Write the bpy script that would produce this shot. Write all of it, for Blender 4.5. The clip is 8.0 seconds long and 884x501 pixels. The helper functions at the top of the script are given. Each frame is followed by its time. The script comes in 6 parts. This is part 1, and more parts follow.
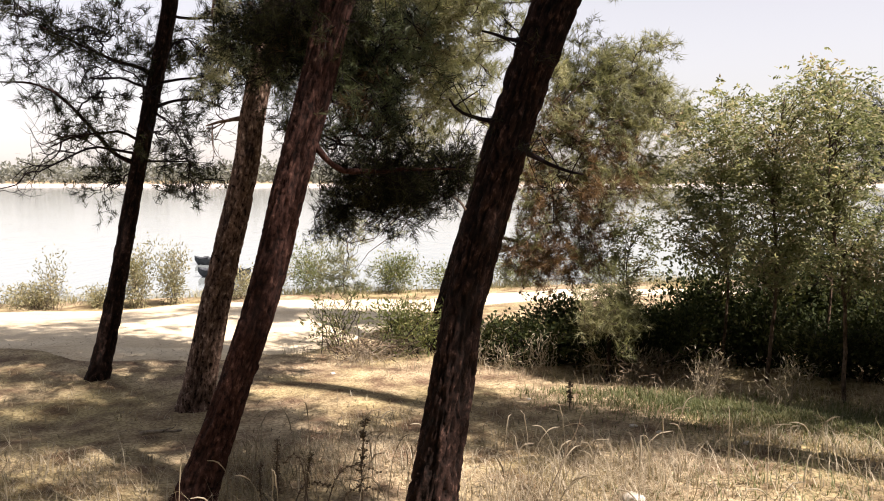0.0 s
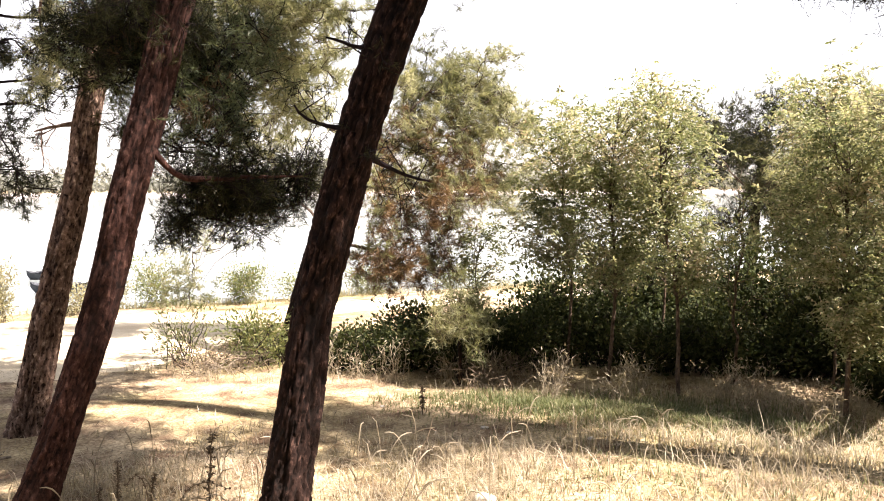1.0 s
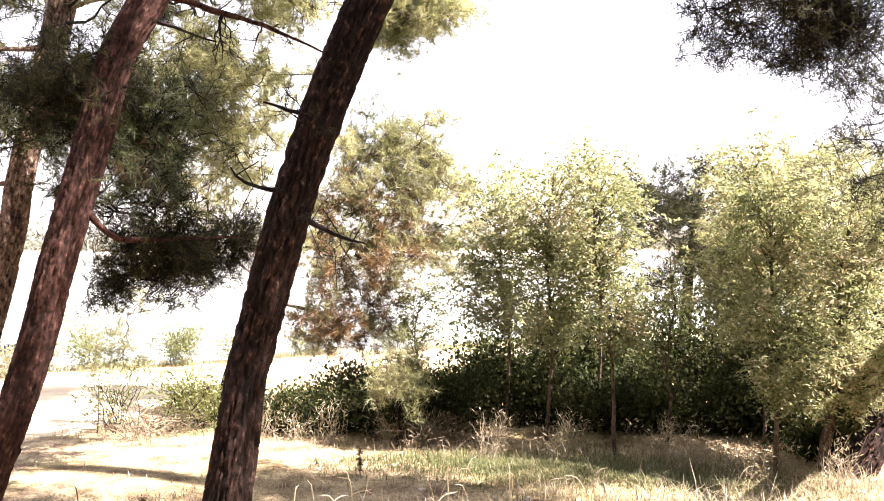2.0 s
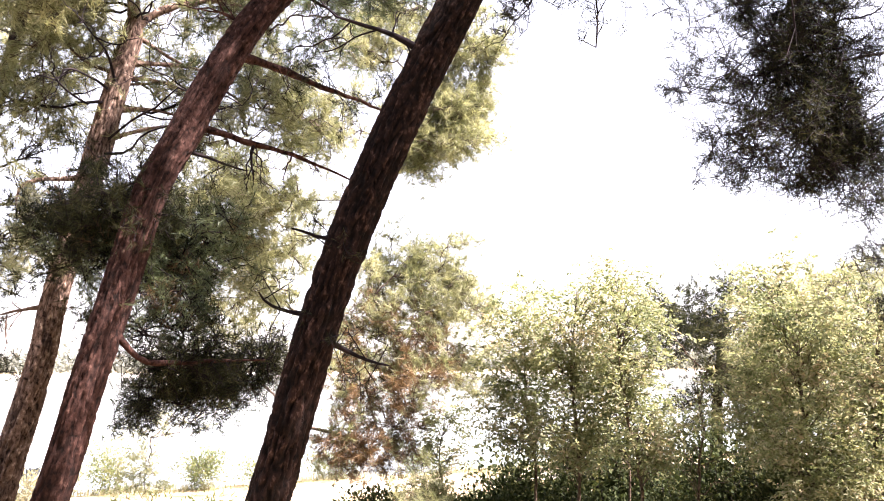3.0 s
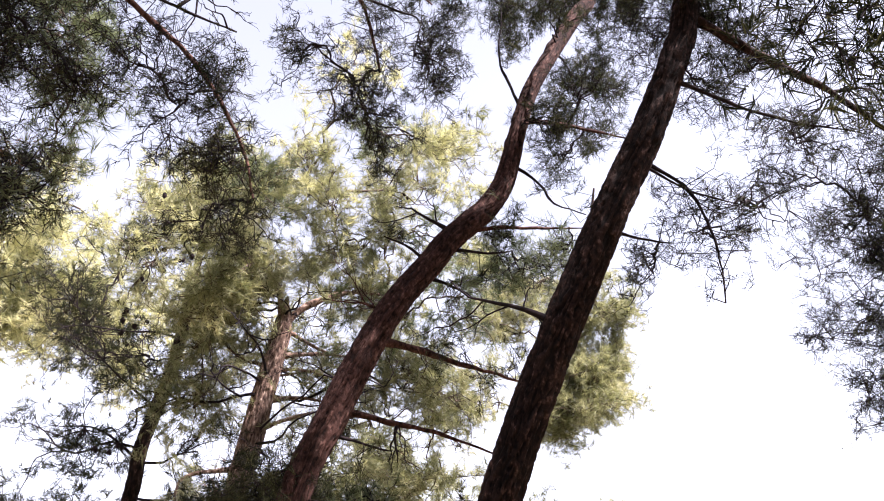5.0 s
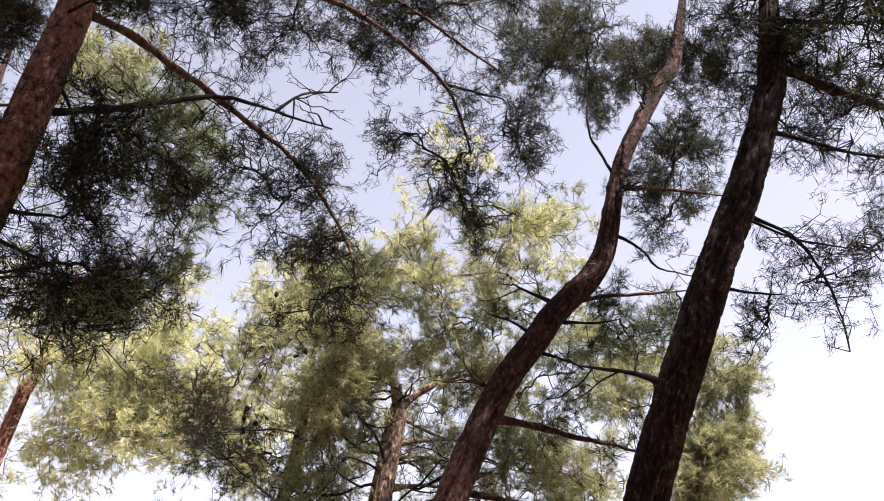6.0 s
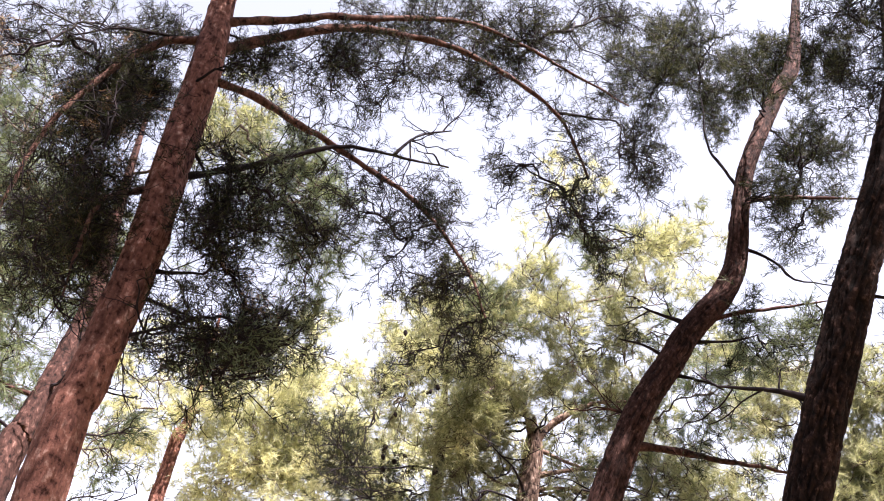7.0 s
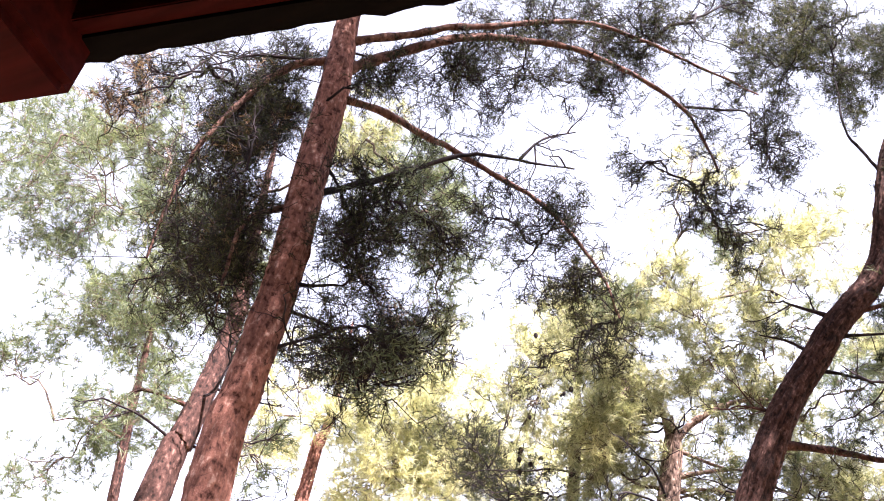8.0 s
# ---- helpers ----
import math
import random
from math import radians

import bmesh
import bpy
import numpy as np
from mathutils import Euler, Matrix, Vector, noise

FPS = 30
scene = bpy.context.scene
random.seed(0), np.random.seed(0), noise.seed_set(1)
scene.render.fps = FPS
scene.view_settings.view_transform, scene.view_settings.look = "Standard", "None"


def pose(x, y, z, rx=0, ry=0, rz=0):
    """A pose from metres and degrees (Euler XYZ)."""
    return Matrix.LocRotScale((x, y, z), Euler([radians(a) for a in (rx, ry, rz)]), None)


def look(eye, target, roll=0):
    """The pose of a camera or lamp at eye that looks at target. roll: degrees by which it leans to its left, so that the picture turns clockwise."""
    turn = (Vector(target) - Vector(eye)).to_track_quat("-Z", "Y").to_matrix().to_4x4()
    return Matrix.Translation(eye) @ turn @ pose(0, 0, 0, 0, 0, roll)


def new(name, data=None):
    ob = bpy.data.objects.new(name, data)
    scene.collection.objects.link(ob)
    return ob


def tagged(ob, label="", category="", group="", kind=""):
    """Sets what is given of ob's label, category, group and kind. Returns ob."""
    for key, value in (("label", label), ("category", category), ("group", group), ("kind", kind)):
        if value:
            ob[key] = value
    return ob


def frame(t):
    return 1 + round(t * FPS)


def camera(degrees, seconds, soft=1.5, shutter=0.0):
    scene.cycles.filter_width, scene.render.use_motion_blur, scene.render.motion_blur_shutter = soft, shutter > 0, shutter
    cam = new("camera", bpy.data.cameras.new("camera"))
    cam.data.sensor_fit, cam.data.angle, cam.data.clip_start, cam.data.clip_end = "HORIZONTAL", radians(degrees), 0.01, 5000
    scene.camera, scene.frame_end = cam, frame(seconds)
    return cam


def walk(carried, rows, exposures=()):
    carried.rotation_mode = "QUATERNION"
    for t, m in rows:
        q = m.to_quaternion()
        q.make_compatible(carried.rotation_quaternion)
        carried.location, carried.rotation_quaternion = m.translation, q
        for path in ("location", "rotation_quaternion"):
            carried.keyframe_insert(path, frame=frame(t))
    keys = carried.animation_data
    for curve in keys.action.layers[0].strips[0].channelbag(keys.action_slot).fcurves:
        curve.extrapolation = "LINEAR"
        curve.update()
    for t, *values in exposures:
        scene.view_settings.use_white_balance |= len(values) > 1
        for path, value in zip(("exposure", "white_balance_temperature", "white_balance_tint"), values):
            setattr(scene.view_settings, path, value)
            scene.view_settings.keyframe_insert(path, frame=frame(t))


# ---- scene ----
cam = camera(53.66, 8.0, soft=1.0)
ROWS = [
    (0.0, -0.0, 0.0, 1.75, 85.35, -0.0, 0.0),
    (0.5, 0.009, -0.003, 1.741, 85.34, 0.22, -4.87),
    (1.0, 0.022, 0.003, 1.745, 85.85, 0.28, -9.66),
    (1.2, 0.027, -0.0, 1.748, 86.34, 0.28, -10.98),
    (2.3, 0.051, -0.096, 1.76, 91.59, 0.22, -13.5),
    (2.5, 0.05, -0.108, 1.763, 93.04, 0.24, -13.1),
    (3.0, 0.037, -0.125, 1.764, 97.6, 0.34, -11.79),
    (3.5, 0.025, -0.158, 1.762, 102.5, 0.5, -10.36),
    (4.0, 0.023, -0.184, 1.755, 106.84, 0.83, -8.37),
    (4.5, 0.012, -0.209, 1.765, 111.42, 1.3, -5.56),
    (4.7, 0.007, -0.216, 1.766, 113.01, 1.63, -4.31),
    (5.8, 0.047, -0.213, 1.667, 120.66, 2.92, 4.66),
    (6.0, 0.045, -0.217, 1.663, 121.54, 3.0, 6.38),
    (6.5, 0.027, -0.229, 1.655, 123.25, 2.91, 11.05),
    (7.0, 0.036, -0.252, 1.652, 124.0, 2.39, 15.39),
    (7.5, 0.031, -0.283, 1.646, 124.38, 1.26, 19.93),
    (8.0, 0.004, -0.314, 1.633, 124.37, 0.07, 23.39),
]
EXPOSURES = [
    (0.0, 1.36, 6750, 20),
    (1.0, 2.38, 6800, 20),
    (2.5, 3.15, 6550, 24),
    (3.5, 3.0, 6200, 24),
    (4.5, 2.8, 6080, 25),
    (5.8, 2.0, 6220, 23),
    (6.5, 2.3, 6250, 22),
    (7.5, 3.05, 6150, 24),
    (8.0, 3.36, 6100, 25),
]
walk(cam, [(t, pose(x, y, z, rx, ry, rz)) for t, x, y, z, rx, ry, rz in ROWS], EXPOSURES)

# ---- world and sun: late-summer sun from behind and to the right ----
SUN_AZ, SUN_EL = -120.0, 53.0        # degrees left of straight ahead (so: behind, to the right), degrees up
sun_dir = Vector((-math.sin(radians(SUN_AZ)) * math.cos(radians(SUN_EL)), math.cos(radians(SUN_AZ)) * math.cos(radians(SUN_EL)), math.sin(radians(SUN_EL))))
world = bpy.data.worlds.new("sky")
scene.world = world
world.use_nodes = True
sky = world.node_tree.nodes.new("ShaderNodeTexSky")
sky.sky_type, sky.sun_disc = "NISHITA", False
sky.sun_elevation, sky.sun_rotation = radians(SUN_EL), radians(-SUN_AZ)
sky.dust_density = 0.8
sky.air_density = 1.2
back = world.node_tree.nodes["Background"]
back.inputs["Strength"].default_value = 0.067
haze = world.node_tree.nodes.new("ShaderNodeHueSaturation")
haze.inputs["Saturation"].default_value = 0.3
world.node_tree.links.new(sky.outputs[0], haze.inputs["Color"])
world.node_tree.links.new(haze.outputs[0], back.inputs["Color"])
lamp = bpy.data.lights.new("sun", "SUN")
lamp.energy, lamp.angle, lamp.color = 5.0, radians(0.55), (1.0, 0.94, 0.84)
sun = new("sun", lamp)
sun.matrix_world = look((0, 0, 30), Vector((0, 0, 30)) - sun_dir)


# ---- materials ----
def mat(name, rough=0.8, spec=0.3):
    m = bpy.data.materials.new(name)
    m.use_nodes = True
    b = m.node_tree.nodes["Principled BSDF"]
    b.inputs["Roughness"].default_value = rough
    b.inputs["Specular IOR Level"].default_value = spec
    return m, m.node_tree.nodes, m.node_tree.links, b


def ramp(nodes, stops):
    r = nodes.new("ShaderNodeValToRGB")
    el = r.color_ramp.elements
    while len(el) < len(stops):
        el.new(0.5)
    for e, (p, c) in zip(el, stops):
        e.position, e.color = p, (*c, 1)
    return r


def noise_tex(nodes, links, scale, detail=4.0, stretch=(1, 1, 1), rough=0.55):
    co = nodes.new("ShaderNodeTexCoord")
    mp = nodes.new("ShaderNodeMapping")
    mp.inputs["Scale"].default_value = stretch
    n = nodes.new("ShaderNodeTexNoise")
    n.inputs["Scale"].default_value, n.inputs["Detail"].default_value, n.inputs["Roughness"].default_value = scale, detail, rough
    links.new(co.outputs["Object"], mp.inputs["Vector"])
    links.new(mp.outputs[0], n.inputs["Vector"])
    return n


def mix(nodes, links, a, b, fac, kind="MIX"):
    x = nodes.new("ShaderNodeMix")
    x.data_type, x.blend_type = "RGBA", kind
    for sock, v in ((x.inputs[0], fac), (x.inputs[6], a), (x.inputs[7], b)):
        if hasattr(v, "is_linked"):
            links.new(v, sock)
        else:
            sock.default_value = (*v, 1) if isinstance(v, tuple) else v
    return x.outputs[2]


def bump(nodes, links, b, height, strength, dist):
    k = nodes.new("ShaderNodeBump")
    k.inputs["Strength"].default_value, k.inputs["Distance"].default_value = strength, dist
    links.new(height, k.inputs["Height"])
    links.new(k.outputs[0], b.inputs["Normal"])


def bark_material(name, deep, mid, plate, scale=34, grain=0.65):
    m, N, L, b = mat(name, 0.9, 0.15)
    fine = noise_tex(N, L, scale, 7, (1, 1, grain), 0.62)
    broad = noise_tex(N, L, 4.5, 4, (1, 1, 0.5))
    a = ramp(N, [(0.36, deep), (0.47, mid), (0.56, tuple(1.25 * v for v in mid)), (0.7, plate)])
    L.new(fine.outputs["Fac"], a.inputs[0])
    at = N.new("ShaderNodeAttribute")
    at.attribute_name = "groove"
    c = mix(N, L, a.outputs[0], deep, at.outputs["Fac"])
    tone = ramp(N, [(0.3, (0.75, 0.72, 0.7)), (0.7, (1.2, 1.18, 1.15))])
    L.new(broad.outputs["Fac"], tone.inputs[0])
    c = mix(N, L, c, tone.outputs[0], 1.0, "MULTIPLY")
    L.new(c, b.inputs["Base Color"])
    bump(N, L, b, fine.outputs["Fac"], 0.8, 0.014)
    return m


# Trunk light is in the tones: near-black for shaded trunks, pale for sunlit ones.
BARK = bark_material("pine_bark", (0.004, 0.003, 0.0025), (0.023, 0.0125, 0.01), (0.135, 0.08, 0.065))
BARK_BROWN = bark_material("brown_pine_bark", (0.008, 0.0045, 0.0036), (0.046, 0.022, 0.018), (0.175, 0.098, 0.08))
BARK_PALE = bark_material("sunlit_flaky_bark", (0.012, 0.007, 0.006), (0.16, 0.108, 0.086), (0.56, 0.45, 0.375))
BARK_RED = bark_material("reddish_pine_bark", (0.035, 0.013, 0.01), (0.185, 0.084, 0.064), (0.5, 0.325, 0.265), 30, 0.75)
# Reddish bark darkened in colour for limbs seen from their shaded undersides.
LIMB_RED = bark_material("shaded_reddish_limb_bark", (0.015, 0.008, 0.006), (0.075, 0.039, 0.03), (0.18, 0.105, 0.085))
BARK_GREY = bark_material("smooth_grey_bark", (0.09, 0.075, 0.055), (0.22, 0.19, 0.15), (0.36, 0.33, 0.28))


def twig_material(name, dark, light):
    m, N, L, b = mat(name, 0.9, 0.15)
    n = noise_tex(N, L, 18, 3)
    a = ramp(N, [(0.3, dark), (0.7, light)])
    L.new(n.outputs["Fac"], a.inputs[0])
    L.new(a.outputs[0], b.inputs["Base Color"])
    return m


# Shade is in TWIG's near-black; TWIG_BROWN is the paler copy for lit crowns.
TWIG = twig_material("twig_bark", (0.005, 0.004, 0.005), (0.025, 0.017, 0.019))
TWIG_BROWN = twig_material("brown_twig_bark", (0.03, 0.022, 0.018), (0.11, 0.08, 0.06))


def leaf_material(name, stops, clear, rough=0.5, clump=2.2, gloss=0.35):
    """Thin leaf: a glossy front with light coming through; each leaf its own shade, and broad drifts of colour."""
    m, N, L, b = mat(name, rough, gloss)
    g = N.new("ShaderNodeNewGeometry")
    drift = noise_tex(N, L, clump, 3)
    add = N.new("ShaderNodeMath")
    add.operation = "MULTIPLY_ADD"
    L.new(g.outputs["Random Per Island"], add.inputs[0])
    add.inputs[1].default_value = 0.5
    L.new(drift.outputs["Fac"], add.inputs[2])
    sub = N.new("ShaderNodeMath")
    sub.operation = "SUBTRACT"
    L.new(add.outputs[0], sub.inputs[0])
    sub.inputs[1].default_value = 0.25
    a = ramp(N, stops)
    L.new(sub.outputs[0], a.inputs[0])
    L.new(a.outputs[0], b.inputs["Base Color"])
    t = N.new("ShaderNodeBsdfTranslucent")
    L.new(mix(N, L, a.outputs[0], (1.2, 1.15, 0.85), 1.0, "MULTIPLY"), t.inputs["Color"])
    s = N.new("ShaderNodeMixShader")
    s.inputs[0].default_value = clear
    L.new(b.outputs[0], s.inputs[1])
    L.new(t.outputs[0], s.inputs[2])
    L.new(s.outputs[0], N["Material Output"].inputs["Surface"])
    return m


# One needle in four tones: sun and shade are put into these colours.
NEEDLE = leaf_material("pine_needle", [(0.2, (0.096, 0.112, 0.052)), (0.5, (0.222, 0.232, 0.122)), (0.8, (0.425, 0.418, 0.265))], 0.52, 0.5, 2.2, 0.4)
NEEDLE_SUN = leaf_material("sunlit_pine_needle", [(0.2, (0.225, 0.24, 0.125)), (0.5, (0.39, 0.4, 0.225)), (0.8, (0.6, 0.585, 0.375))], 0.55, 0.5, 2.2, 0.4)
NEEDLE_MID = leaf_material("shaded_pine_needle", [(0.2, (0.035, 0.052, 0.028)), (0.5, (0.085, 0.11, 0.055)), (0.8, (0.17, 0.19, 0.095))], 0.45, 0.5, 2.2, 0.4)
NEEDLE_SHADE = leaf_material("deep_shade_pine_needle", [(0.2, (0.008, 0.011, 0.006)), (0.5, (0.021, 0.026, 0.013)), (0.8, (0.075, 0.074, 0.034))], 0.35, 0.6, 2.2, 0.1)
NEEDLE_DRY = leaf_material("dry_pine_needle", [(0.2, (0.07, 0.04, 0.02)), (0.5, (0.13, 0.075, 0.035)), (0.8, (0.2, 0.13, 0.06))], 0.3)
ROBINIA = leaf_material("acacia_leaf", [(0.2, (0.095, 0.118, 0.056)), (0.45, (0.21, 0.235, 0.124)), (0.65, (0.335, 0.335, 0.218)), (0.85, (0.47, 0.39, 0.3))], 0.5, 0.65, 2.2, 0.15)
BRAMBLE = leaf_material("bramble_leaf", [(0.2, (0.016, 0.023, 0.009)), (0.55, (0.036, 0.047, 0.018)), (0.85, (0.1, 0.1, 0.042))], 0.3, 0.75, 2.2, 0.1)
SHRUB = leaf_material("shrub_leaf", [(0.2, (0.08, 0.105, 0.035)), (0.55, (0.14, 0.16, 0.06)), (0.85, (0.25, 0.23, 0.11))], 0.4)
PALE_SHRUB = leaf_material("pale_shrub_leaf", [(0.2, (0.16, 0.16, 0.085)), (0.55, (0.27, 0.255, 0.155)), (0.85, (0.4, 0.36, 0.24))], 0.4)
STRAW = leaf_material("dry_grass", [(0.2, (0.2, 0.165, 0.12)), (0.5, (0.31, 0.265, 0.19)), (0.8, (0.47, 0.42, 0.32))], 0.35, 0.6, 0.9)
GREEN_GRASS = leaf_material("green_grass", [(0.2, (0.07, 0.09, 0.034)), (0.5, (0.125, 0.14, 0.06)), (0.8, (0.25, 0.24, 0.13))], 0.35, 0.6, 0.9)
DEAD_WEED = leaf_material("dead_weed", [(0.2, (0.06, 0.045, 0.03)), (0.5, (0.12, 0.09, 0.06)), (0.8, (0.2, 0.15, 0.1))], 0.1, 0.8)


# ---- mesh tools ----
class Buf:
    """Gathers loose triangles and quads, then makes one mesh of them."""

    def __init__(self):
        self.v, self.f, self.n, self.groove = [], [], 0, []

    def add(self, verts, faces, groove=None):
        self.v.append(np.asarray(verts, float).reshape(-1, 3))
        self.f.append(np.asarray(faces, int) + self.n)
        self.groove.append(np.zeros(len(self.v[-1])) if groove is None else groove)
        self.n += len(self.v[-1])

    def mesh(self, name, smooth=True):
        me = bpy.data.meshes.new(name)
        if not self.v:
            return me
        v = np.concatenate(self.v)
        me.vertices.add(len(v))
        me.vertices.foreach_set("co", v.astype(np.float32).ravel())
        loops = np.concatenate([f.ravel() for f in self.f])
        sizes = np.concatenate([np.full(len(f), f.shape[1]) for f in self.f])
        me.loops.add(len(loops))
        me.loops.foreach_set("vertex_index", loops.astype(np.int32))
        me.polygons.add(len(sizes))
        me.polygons.foreach_set("loop_start", (np.cumsum(sizes) - sizes).astype(np.int32))
        me.polygons.foreach_set("loop_total", sizes.astype(np.int32))
        me.polygons.foreach_set("use_smooth", np.full(len(sizes), smooth))
        g = np.concatenate(self.groove)
        if g.any():
            at = me.attributes.new("groove", "FLOAT", "POINT")
            at.data.foreach_set("value", g.astype(np.float32))
        me.update(calc_edges=True)
        return me


def thing(name, label, category, at=(0, 0, 0), group="", kind=""):
    ob = new(name)
    ob.location = at
    return tagged(ob, label, category, group, kind)


def part(name, buf, material, parent=None, label="", smooth=True, kind=""):
    me = buf.mesh(name, smooth) if isinstance(buf, Buf) else buf
    if not me.materials:
        me.materials.append(material)
    ob = new(name, me)
    if parent:
        ob.parent = parent
        ob.matrix_parent_inverse = Matrix.Translation(-parent.location)
    return tagged(ob, label, kind=kind)


def unit(v):
    v = np.asarray(v, float)
    return v / (np.linalg.norm(v, axis=-1, keepdims=True) + 1e-9)


def smooth_path(pts, n):
    """Catmull-Rom through pts, n points at even steps of length."""
    p = np.asarray(pts, float)
    if len(p) == 2:
        return p[0] + (p[1] - p[0]) * np.linspace(0, 1, n)[:, None]
    q = np.vstack([2 * p[0] - p[1], p, 2 * p[-1] - p[-2]])
    out = []
    for i in range(1, len(q) - 2):
        for s in np.linspace(0, 1, 12, endpoint=False):
            a, b, c, d = q[i - 1], q[i], q[i + 1], q[i + 2]
            out.append(0.5 * (2 * b + (c - a) * s + (2 * a - 5 * b + 4 * c - d) * s * s + (3 * b - a - 3 * c + d) * s ** 3))
    out = np.array(out + [p[-1]])
    run = np.concatenate([[0], np.cumsum(np.linalg.norm(np.diff(out, axis=0), axis=1))])
    at = np.linspace(0, run[-1], n)
    return np.stack([np.interp(at, run, out[:, k]) for k in range(3)], 1)


def tube(pts, radii, sides=5, bumps=None):
    p = np.asarray(pts, float)
    r = np.broadcast_to(np.asarray(radii, float), (len(p),))
    tan = unit(np.gradient(p, axis=0))
    ref = np.where(np.abs(tan[:1, 2:]) > 0.9, np.array([[1.0, 0, 0]]), np.array([[0, 0, 1.0]]))[0]
    u = unit(np.cross(tan, ref))
    w = np.cross(tan, u)
    a = np.linspace(0, 2 * np.pi, sides, endpoint=False)
    rr = r[:, None] if bumps is None else r[:, None] + bumps
    v = p[:, None] + rr[..., None] * (np.cos(a)[None, :, None] * u[:, None] + np.sin(a)[None, :, None] * w[:, None])
    i = np.arange(len(p) - 1)[:, None] * sides
    j = np.arange(sides)
    k = (j + 1) % sides
    f = np.stack([i + j, i + k, i + sides + k, i + sides + j], -1).reshape(-1, 4)
    return v.reshape(-1, 3), f


def cells(u, v, nu, seed):
    """Distance to the edge of irregular plates on a sheet that wraps in u (nu cells round)."""
    rs = np.random.RandomState(seed)
    jx, jy = rs.rand(997), rs.rand(997)
    iu, iv = np.floor(u).astype(int), np.floor(v).astype(int)
    best, second = np.full(u.shape, 9.0), np.full(u.shape, 9.0)
    for du in (-1, 0, 1):
        for dv in (-1, 0, 1):
            cu, cv = iu + du, iv + dv
            h = ((cu % nu) * 131 + cv * 57) % 997
            d = np.hypot(cu + jx[h] - u, cv + jy[h] - v)
            second = np.minimum(second, np.maximum(best, d))
            best = np.minimum(best, d)
    return second - best


rng = np.random.RandomState(7)


def wiggly(a, b, n, wobble, sag=0.0):
    """A crooked twig from a to b; sag lifts (plus) or drops (minus) its middle."""
    a, b = np.asarray(a, float), np.asarray(b, float)
    s = np.linspace(0, 1, n)[:, None]
    size = np.linalg.norm(b - a)
    p = a + (b - a) * s
    p[:, 2] += 4 * sag * size * (s * (1 - s))[:, 0]
    steps = np.cumsum(rng.randn(n, 3), axis=0)
    steps -= steps[0] + (steps[-1] - steps[0]) * s
    return p + steps * wobble * size / np.sqrt(n)


def crooked(a, e, n, wobble, sag):
    """Many crooked twigs at once, from each a to each e."""
    s = np.linspace(0, 1, n)[None, :, None]
    size = np.linalg.norm(e - a, axis=1)[:, None, None]
    p = a[:, None] + (e - a)[:, None] * s
    p[..., 2] += 4 * sag[:, None] * size[..., 0] * (s * (1 - s))[..., 0]
    w = np.cumsum(rng.randn(len(a), n, 3), axis=1)
    w -= w[:, :1] + (w[:, -1:] - w[:, :1]) * s
    return p + w * wobble * size / np.sqrt(n)


def tubes(buf, paths, radii, sides=3):
    """Many thin three-sided tubes at once."""
    m, n = paths.shape[:2]
    tan = unit(np.gradient(paths, axis=1))
    u = unit(np.cross(tan, np.array([0.31, 0.52, 0.79])))
    w = np.cross(tan, u)
    a = np.linspace(0, 2 * np.pi, sides, endpoint=False)
    v = paths[:, :, None] + np.asarray(radii)[None, :, None, None] * (np.cos(a)[:, None] * u[:, :, None] + np.sin(a)[:, None] * w[:, :, None])
    i = (np.arange(m)[:, None, None] * n + np.arange(n - 1)[None, :, None]) * sides
    j = np.arange(sides)
    k = (j + 1) % sides
    buf.add(v.reshape(-1, 3), np.stack([i + j, i + k, i + sides + k, i + sides + j], -1).reshape(-1, 4))


# ---- pines ----
def needles(buf, at, ways, count, length, half):
    """Brush-like bunches of thin needles along the last of each shoot, pointing forwards and out."""
    at, ways = np.repeat(at, count, 0), unit(np.repeat(ways, count, 0))
    side = unit(np.cross(ways, rng.randn(len(at), 3)))
    spread = rng.uniform(0.2, 1.05, len(at))[:, None]
    d = unit(ways * np.cos(spread) + side * np.sin(spread))
    size = length * rng.uniform(0.6, 1.3, len(at))[:, None]
    across = unit(np.cross(d, rng.randn(len(at), 3))) * half
    root = at - ways * rng.uniform(0, 0.07, len(at))[:, None]
    v = np.stack([root - across, root + across, root + d * size], 1).reshape(-1, 3)
    buf.add(v, np.arange(len(v)).reshape(-1, 3))


def sprigs(buf, at, way, length, half):
    """Tiny kinked side shoots, each a blade with one bend."""
    length = np.asarray(length)[:, None]
    across = unit(np.cross(way, rng.randn(len(at), 3))) * half
    mid = at + way * length * 0.5 + rng.randn(len(at), 3) * length * 0.12
    tip = mid + unit(way + 0.7 * rng.randn(len(at), 3)) * length * 0.55
    v = np.stack([at - across, at + across, mid + across, mid - across, tip], 1).reshape(-1, 3)
    i = np.arange(len(at))[:, None] * 5
    buf.add(v, np.concatenate([i + np.array([0, 1, 2]), i + np.array([0, 2, 3]), i + np.array([3, 2, 4])]))


